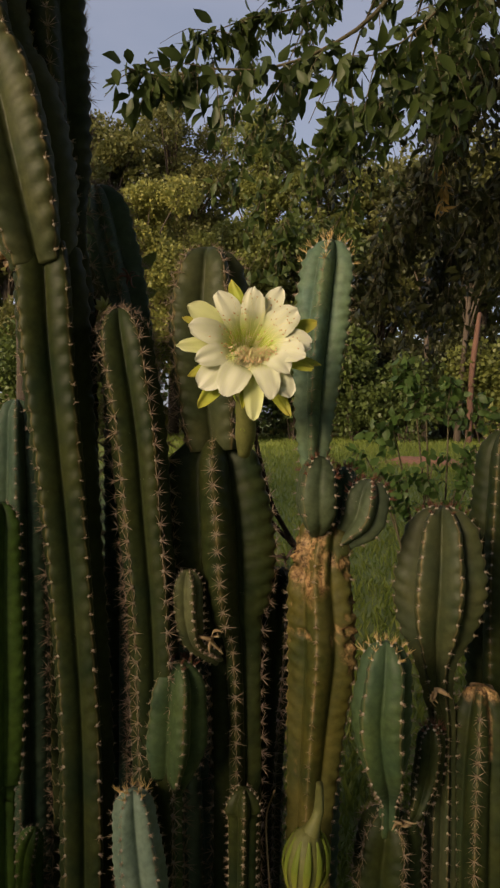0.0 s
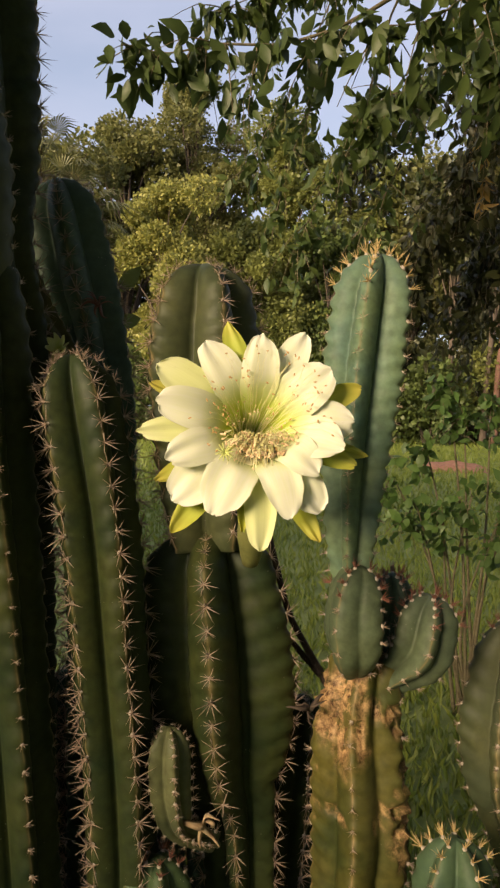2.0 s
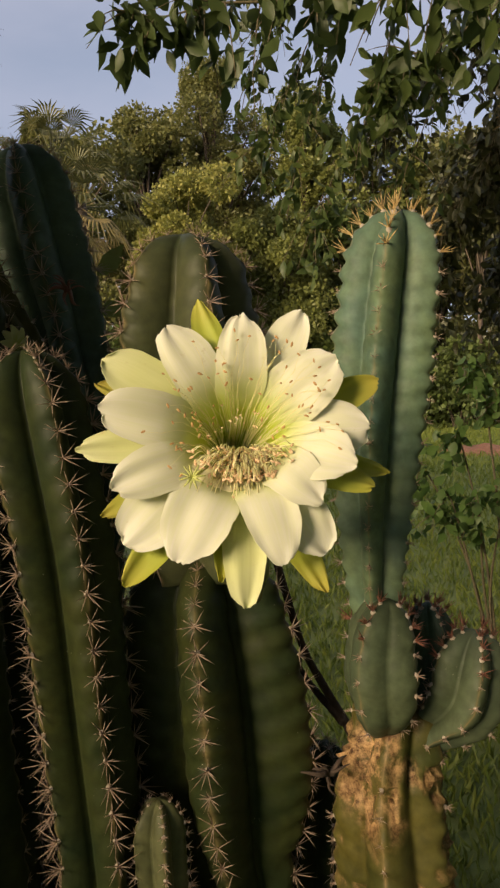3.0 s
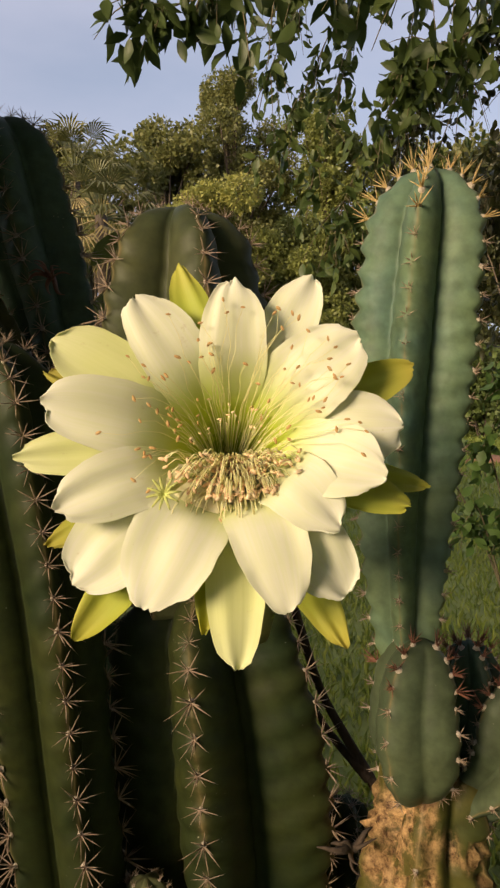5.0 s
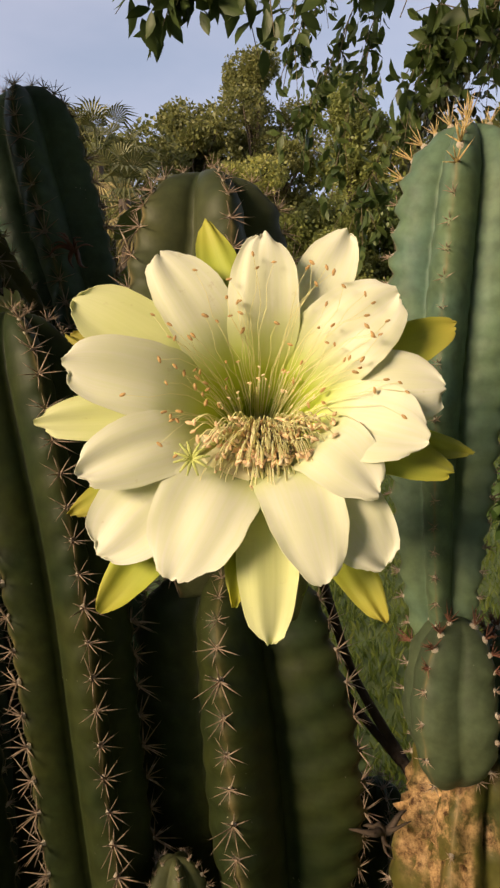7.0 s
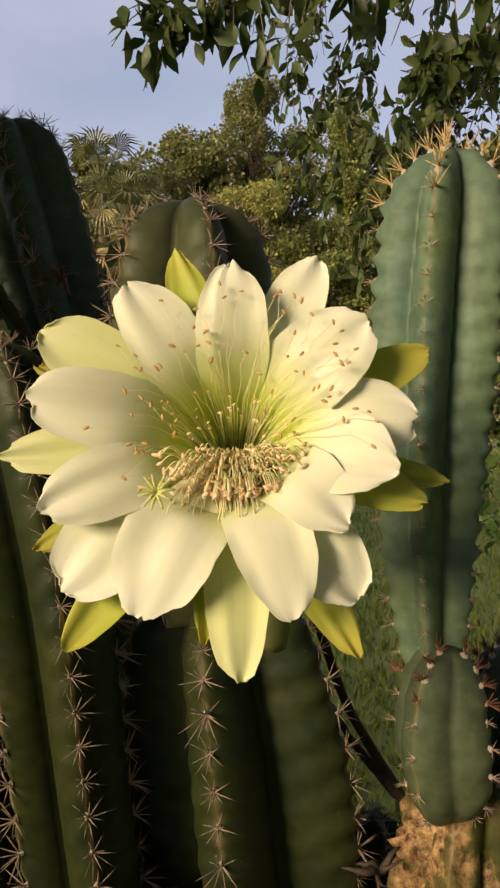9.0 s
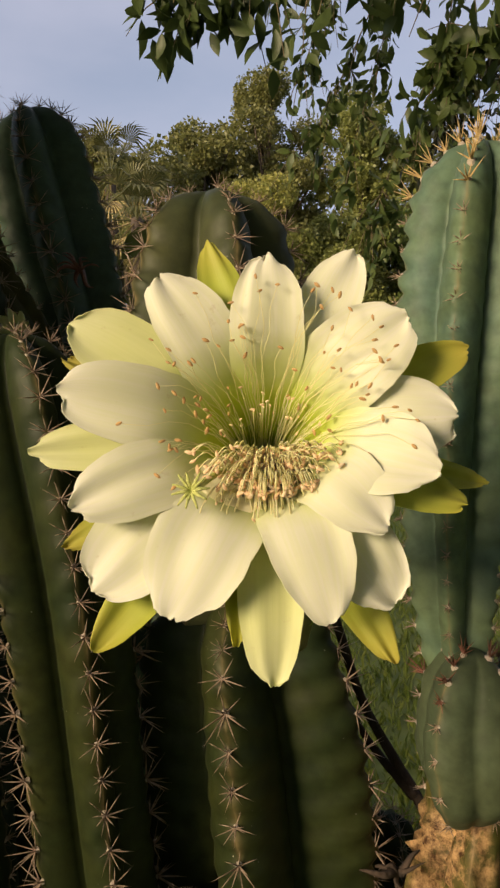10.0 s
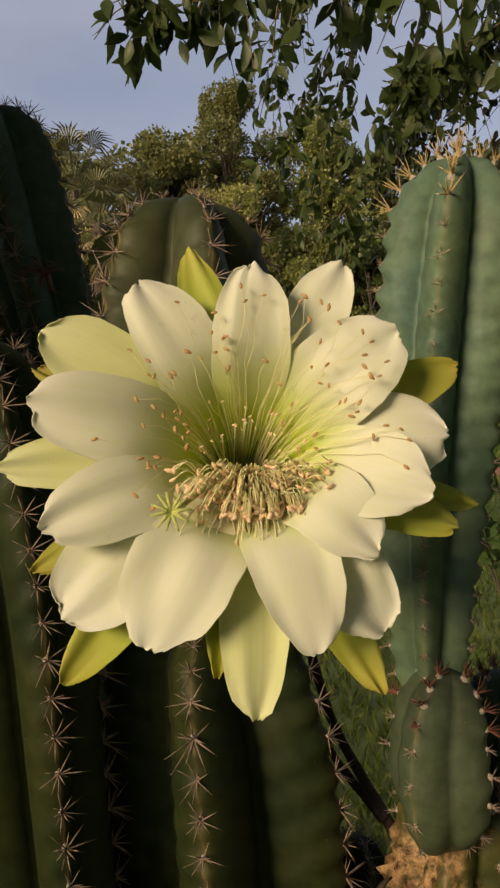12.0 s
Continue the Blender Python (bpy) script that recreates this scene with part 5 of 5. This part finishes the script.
# two more added out of view, to dim the sky fill further
far_tree(1.8, -9.0, 9.5, 7.5, LEAF_FAR, 40, "broad leafy tree behind, added out of view to block sky light", lumps=24, low=0.12, count=12000, lump=0.2)
far_tree(-9.5, 0.5, 9.0, 7.0, LEAF_FAR, 43, "broad leafy tree to one side, added out of view to block sky light", lumps=24, low=0.12, count=12000, lump=0.2)

# bare trunks standing in front of the wood
for x, z, r, lean, seed, bk in ((9.80, 10.5, 0.14, 0.0, 41, BARK), (8.57, 10.8, 0.12, -0.1, 42, BARK)):
    # canopy shade is put into these crowns' leaf colour
    far_tree(x, 24.5, z, 3.6, LEAF_PAINTED_SHADE, seed, "slender tree with a bare straight trunk", name="slender_tree", lumps=12, low=0.62, count=6000, trunk=r, lump=0.22)


def leaning_trunk():
    g = Geo()
    tube(g, smooth_line([(9.98, 23.8, 0.0), (10.05, 23.8, 2.8), (10.2, 23.8, 4.4), (10.3, 23.8, 5.2)], 14), [0.12, 0.11, 0.10, 0.07], 9, wobble=0.06)
    tagged(part("leaning_trunk", g, BARK_RED), "leaning reddish dead trunk without leaves", "tree trunk")


leaning_trunk()


def bush(x, y, height, width, mat, seed, label, leaf=0.17, count=5200):
    rng = np.random.default_rng(seed)
    t = thing("bush", (x, y, 0), label, "bush", "bushes along the wood")
    wood, crown = Geo(), Geo()
    n = 11
    for k in range(n):
        a = 2 * math.pi * rng.random()
        c = np.array((x + 0.36 * width * rng.random() * math.cos(a), y + 0.36 * width * rng.random() * math.sin(a), height * (0.25 + 0.55 * rng.random())))
        tube(wood, smooth_line([(x + rng.normal(0, 0.1), y, -0.05), tuple(0.5 * (c + np.array((x, y, 0.2)))), tuple(c)], 6), [0.04, 0.025, 0.01], 5)
        pl, wy = lump_leaves(rng, c, 0.27 * width * (0.7 + 0.6 * rng.random()), count // n, 0.85)
        pl[:, 2] = np.maximum(pl[:, 2], 0.02)
        leaves(crown, pl, wy, leaf * (0.6 + 0.8 * rng.random(len(pl))), rng, LEAF_SMALL, 1.5)
    tagged(part("woody_base", wood, BARK, t), kind="stuff")
    tagged(part("leafage", crown, mat, t), kind="stuff")


for x, y, h, w, mt, seed in ((6.2, 25.5, 5.6, 3.4, LEAF_BUSH, 51), (8.0, 24.8, 4.0, 3.2, LEAF_BUSH, 52), (11.0, 24.5, 4.4, 3.2, LEAF_LIGHT, 53), (3.8, 25.8, 5.0, 3.6, LEAF_BUSH, 54), (13.2, 25.5, 4.8, 3.8, LEAF_BUSH, 55),
                             (1.0, 25.0, 4.6, 3.4, LEAF_BUSH, 56), (-2.2, 25.4, 4.6, 3.6, LEAF_BUSH, 57), (-5.6, 25.0, 5.0, 3.8, LEAF_BUSH, 58), (-9.0, 25.6, 5.2, 4.0, LEAF_FAR, 59), (16.0, 26.0, 5.2, 4.2, LEAF_FAR, 60),
                             # back row: the wood's inner shade is put into the darker leaf colour
                             (5.2, 28.0, 7.2, 4.2, LEAF_PAINTED_SHADE, 61), (8.0, 28.0, 7.2, 4.2, LEAF_PAINTED_SHADE, 62), (10.8, 28.0, 7.6, 4.4, LEAF_PAINTED_SHADE, 63)):
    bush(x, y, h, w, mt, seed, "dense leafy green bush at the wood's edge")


def build_far_wood():
    """The closed wood behind the first trees, all round the field."""
    rng = np.random.default_rng(71)
    geo = Geo()
    for k in range(120):
        a = 2 * math.pi * k / 120
        front = math.cos(a) > 0.80
        r = (37 if front else 46) + 5 * rng.random()
        x, y = r * math.sin(a), r * math.cos(a)
        top = 11.6 + 1.8 * rng.random() if front else 6.0 + 2.5 * rng.random()
        for q in range(5):
            c = np.array((x + rng.normal(0, 1.0), y + rng.normal(0, 1.0), top * (0.1 + 0.19 * q)))
            pl, wy = lump_leaves(rng, c, 1.7, 300, 0.8)
            leaves(geo, pl, wy, 0.46 * (0.6 + 0.8 * rng.random(300)), rng, LEAF_SMALL, 1.6)
    tagged(part("far_wood", geo, LEAF_FAR), "closed dark green wood round the field", "woods", kind="stuff")


build_far_wood()


def fan_palm(x, y, height, seed, label, fans=24):
    rng = np.random.default_rng(seed)
    t = thing("fan_palm", (x, y, 0), label, "palm")
    g = Geo()
    tube(g, smooth_line([(x + 0.1, y, -0.1), (x + 0.04, y, height * 0.5), (x, y, height)], 14), [0.13, 0.11, 0.10], 10, wobble=0.08)
    part("trunk", g, BARK, t)
    for k in range(fans):
        az = 2.4 * k + rng.normal(0, 0.2)
        el = 1.25 - 2.3 * k / fans + rng.normal(0, 0.1)
        d = np.array((math.cos(az) * math.cos(el), math.sin(az) * math.cos(el), math.sin(el)))
        hub = np.array((x, y, height)) + d * (0.55 + 0.15 * rng.random())
        f = Geo()
        tube(f, [(x, y, height - 0.03), tuple(hub)], [0.014, 0.009], 5)
        side = np.cross(d, (0, 0, 1))
        side /= np.linalg.norm(side) + 1e-9
        up = np.cross(side, d)
        for q in range(15):
            b = radians(-82 + 164 * q / 14)
            w = d * math.cos(b) + side * math.sin(b)
            L = 0.55 * (0.75 + 0.25 * math.cos(b)) * (0.9 + 0.2 * rng.random())
            n = np.cross(w, up)
            m1, tip = hub + w * L * 0.5 + up * 0.03, hub + w * L + np.array((0, 0, -0.14 - 0.1 * rng.random()))
            f.add([hub, m1 - n * 0.02, m1 + up * 0.012, m1 + n * 0.02, tip], [(0, 2, 1), (0, 3, 2), (1, 2, 4), (2, 3, 4)])
        part("frond", f, PALM_DRY if k > fans * 0.68 else PALM_LEAF, t, smooth=False)
    return t


fan_palm(-2.35, 11.1, 4.55, 81, "fan palm with dry hanging lower fronds")
fan_palm(-3.1, 12.4, 5.7, 82, "tall fan palm with grey-green fronds")


def soil_mound():
    verts, faces, k, rings = [], [], 28, 7
    cx, cy = 5.3, 15.2
    for i in range(rings + 1):
        for j in range(k):
            a, q = 2 * math.pi * j / k, i / rings
            r = q * (1 + 0.25 * noise.noise(Vector((math.cos(a) * 2, math.sin(a) * 2, 1))))
            x, y = cx + 1.1 * r * math.cos(a), cy + 0.7 * r * math.sin(a)
            verts.append((x, y, ground_height(x, y) - 0.03 + 0.20 * (1 - q * q) * (1 + 0.5 * noise.noise(Vector((x * 3, y * 3, 0))))))
    for i in range(rings):
        for j in range(k):
            faces.append((i * k + j, (i + 1) * k + j, (i + 1) * k + (j + 1) % k, i * k + (j + 1) % k))
    tagged(part("soil_mound", Geo().add(verts, faces), SOIL), "low mound of bare reddish soil in the grass", "soil")


soil_mound()


def seedling():
    g, wood = Geo(), Geo()
    rng = np.random.default_rng(33)
    t = thing("seedling", (-0.08, 1.45, 0), "thin green seedling between the cactus columns", "plant")
    tube(wood, smooth_line([(-0.08, 1.45, -0.02), (-0.10, 1.42, 0.8), (-0.116, 1.40, 1.595)], 14), [0.004, 0.003, 0.002], 6)
    part("stalk", wood, TWIG, t)
    base, faces = LEAF_FULL
    single = Geo().add(base, faces).mesh("leaf", LEAF_LIGHT)
    for p, w, s in (((-0.116, 1.40, 1.595), (0.5, -0.2, 0.45), 0.06), ((-0.116, 1.40, 1.575), (-0.35, -0.3, 0.5), 0.05), ((-0.116, 1.40, 1.545), (0.6, -0.4, 0.1), 0.055), ((-0.116, 1.402, 1.505), (-0.6, -0.3, 0.1), 0.05)):
        w = Vector(w).normalized()
        x = w.cross(Vector((0.2, 0.9, 0.3))).normalized()
        m = Matrix((x, w, x.cross(w))).transposed().to_4x4()
        m.translation = Vector(p)
        part("leaf", single, None, t, place=m @ Matrix.Scale(s, 4))


seedling()


def husk(x, y, z, n, size, seed, label, mat=DRY_HUSK):
    """Dry curled strips of dead skin that cling together."""
    rng = random.Random(seed)
    t = thing("dry_husk", (x, y, z), label, "husk")
    for k in range(n):
        a, tilt = rng.uniform(0, 6.28), rng.uniform(-0.6, 0.9)
        d = Vector((math.cos(a) * math.cos(tilt), -abs(math.sin(a)) * 0.5, math.sin(tilt) - 0.3)).normalized()
        s = d.orthogonal().normalized()
        u = d.cross(s)
        L, w = size * rng.uniform(0.5, 1.1), size * rng.uniform(0.08, 0.18)
        v = []
        for q in range(7):
            r = q / 6
            c = Vector((x, y, z)) + d * L * r + u * L * 0.35 * math.sin(2.6 * r) + s * L * 0.12 * math.sin(4 * r + k)
            ww = w * (1 - 0.85 * r ** 2)
            v += [c - s * ww, c + u * ww * 0.5, c + s * ww, c - u * 0.0008]
        f = []
        for q in range(6):
            for j in range(4):
                f.append((4 * q + j, 4 * q + (j + 1) % 4, 4 * q + 4 + (j + 1) % 4, 4 * q + 4 + j))
        f += [(3, 2, 1, 0), (24, 25, 26, 27)]
        part("strip", Geo().add(v, f), mat, t)


husk(0.033, 1.075, 0.945, 5, 0.032, 1, "pale curled husk at the foot of a young offshoot")
husk(-0.118, 1.25, 1.55, 9, 0.026, 2, "reddish brown dry tuft on a cactus rib", SPINE_RED)
husk(-0.31, 1.15, 1.56, 9, 0.06, 3, "tangle of dry brown husks behind a cactus column")
husk(0.41, 1.095, 0.84, 6, 0.03, 4, "brown papery husk hanging beside a cactus stalk")
husk(0.352, 1.07, 0.63, 6, 0.026, 5, "straw-coloured husk on a low cactus")


def old_bloom():
    t = thing("wilted_flower", (-0.155, 1.19, 1.484), "small pale wilted flower tucked between two cacti", "flower")
    g = Geo()
    tube(g, smooth_line([(-0.172, 1.22, 1.456), (-0.162, 1.20, 1.471), (-0.155, 1.19, 1.484)], 6), [0.006, 0.007, 0.009], 10)
    part("stalk", g, TUBE_GREEN, t)
    for k in range(7):
        a = 2 * math.pi * k / 7
        d = Vector((0.35 * math.cos(a), -0.5, 0.35 * math.sin(a) + 0.2)).normalized()
        s = d.orthogonal().normalized()
        v = []
        for q in range(5):
            r = q / 4
            c = Vector((-0.155, 1.19, 1.484)) + d * 0.026 * r
            w = 0.006 * math.sin(math.pi * (0.2 + 0.75 * r))
            v += [c - s * w, c + d.cross(s) * 0.002, c + s * w]
        f = [(3 * q + j, 3 * q + j + 1, 3 * q + j + 4, 3 * q + j + 3) for q in range(4) for j in range(2)]
        part("petal", Geo().add(v, f, along=[0.3 + 0.7 * q / 4 for q in range(5) for j in range(3)], across=[float(j) for q in range(5) for j in (-1, 0, 1)]), PETAL_PALE, t)


old_bloom()


HEDGE_LEAVES = 135


def hedge():
    """Unseen tall growth added behind the viewer, shading the cacti's foot from low sun."""
    rng = np.random.default_rng(91)
    geo, wood = Geo(), Geo()
    for k in range(48):
        u = -4.2 + 6.0 * k / 47
        x, y = -2.67 + 0.814 * u, -2.64 - 0.581 * u
        w = u + 0.9
        step = min(1.0, max(0.0, (w - 0.08) / 0.32))
        top = 2.52 + 0.32 * min(1.0, max(0.0, (-w - 0.06) / 0.2)) - 0.95 * step + 0.05 * math.sin(5.3 * u) - 0.25 * max(0.0, w - 0.6)
        tube(wood, [(x, y, -0.05), (x + 0.05, y, top * 0.6)], [0.03, 0.012], 5)
        for z in np.linspace(0.2, top - 0.2, 9):
            pl, wy = lump_leaves(rng, np.array((x + rng.normal(0, 0.03), y + rng.normal(0, 0.08), z)), 0.22, HEDGE_LEAVES, 0.95)
            pl[:, 2] = np.maximum(pl[:, 2], 0.02)
            leaves(geo, pl, wy, 0.075 * (0.7 + 0.6 * rng.random(HEDGE_LEAVES)), rng, LEAF_SMALL, 1.5)
    t = thing("hedge", (-2.67, -2.64, 0), "tall loose green hedge, added out of view to cast shade", "hedge")
    tagged(part("leafage", geo, LEAF_BUSH, t), kind="stuff")
    tagged(part("woody_base", wood, BARK, t), kind="stuff")


hedge()


husk(0.152, 1.085, 1.072, 7, 0.026, 11, "dark brown flaking bark on a decayed cactus rim", DEAD_WOOD)
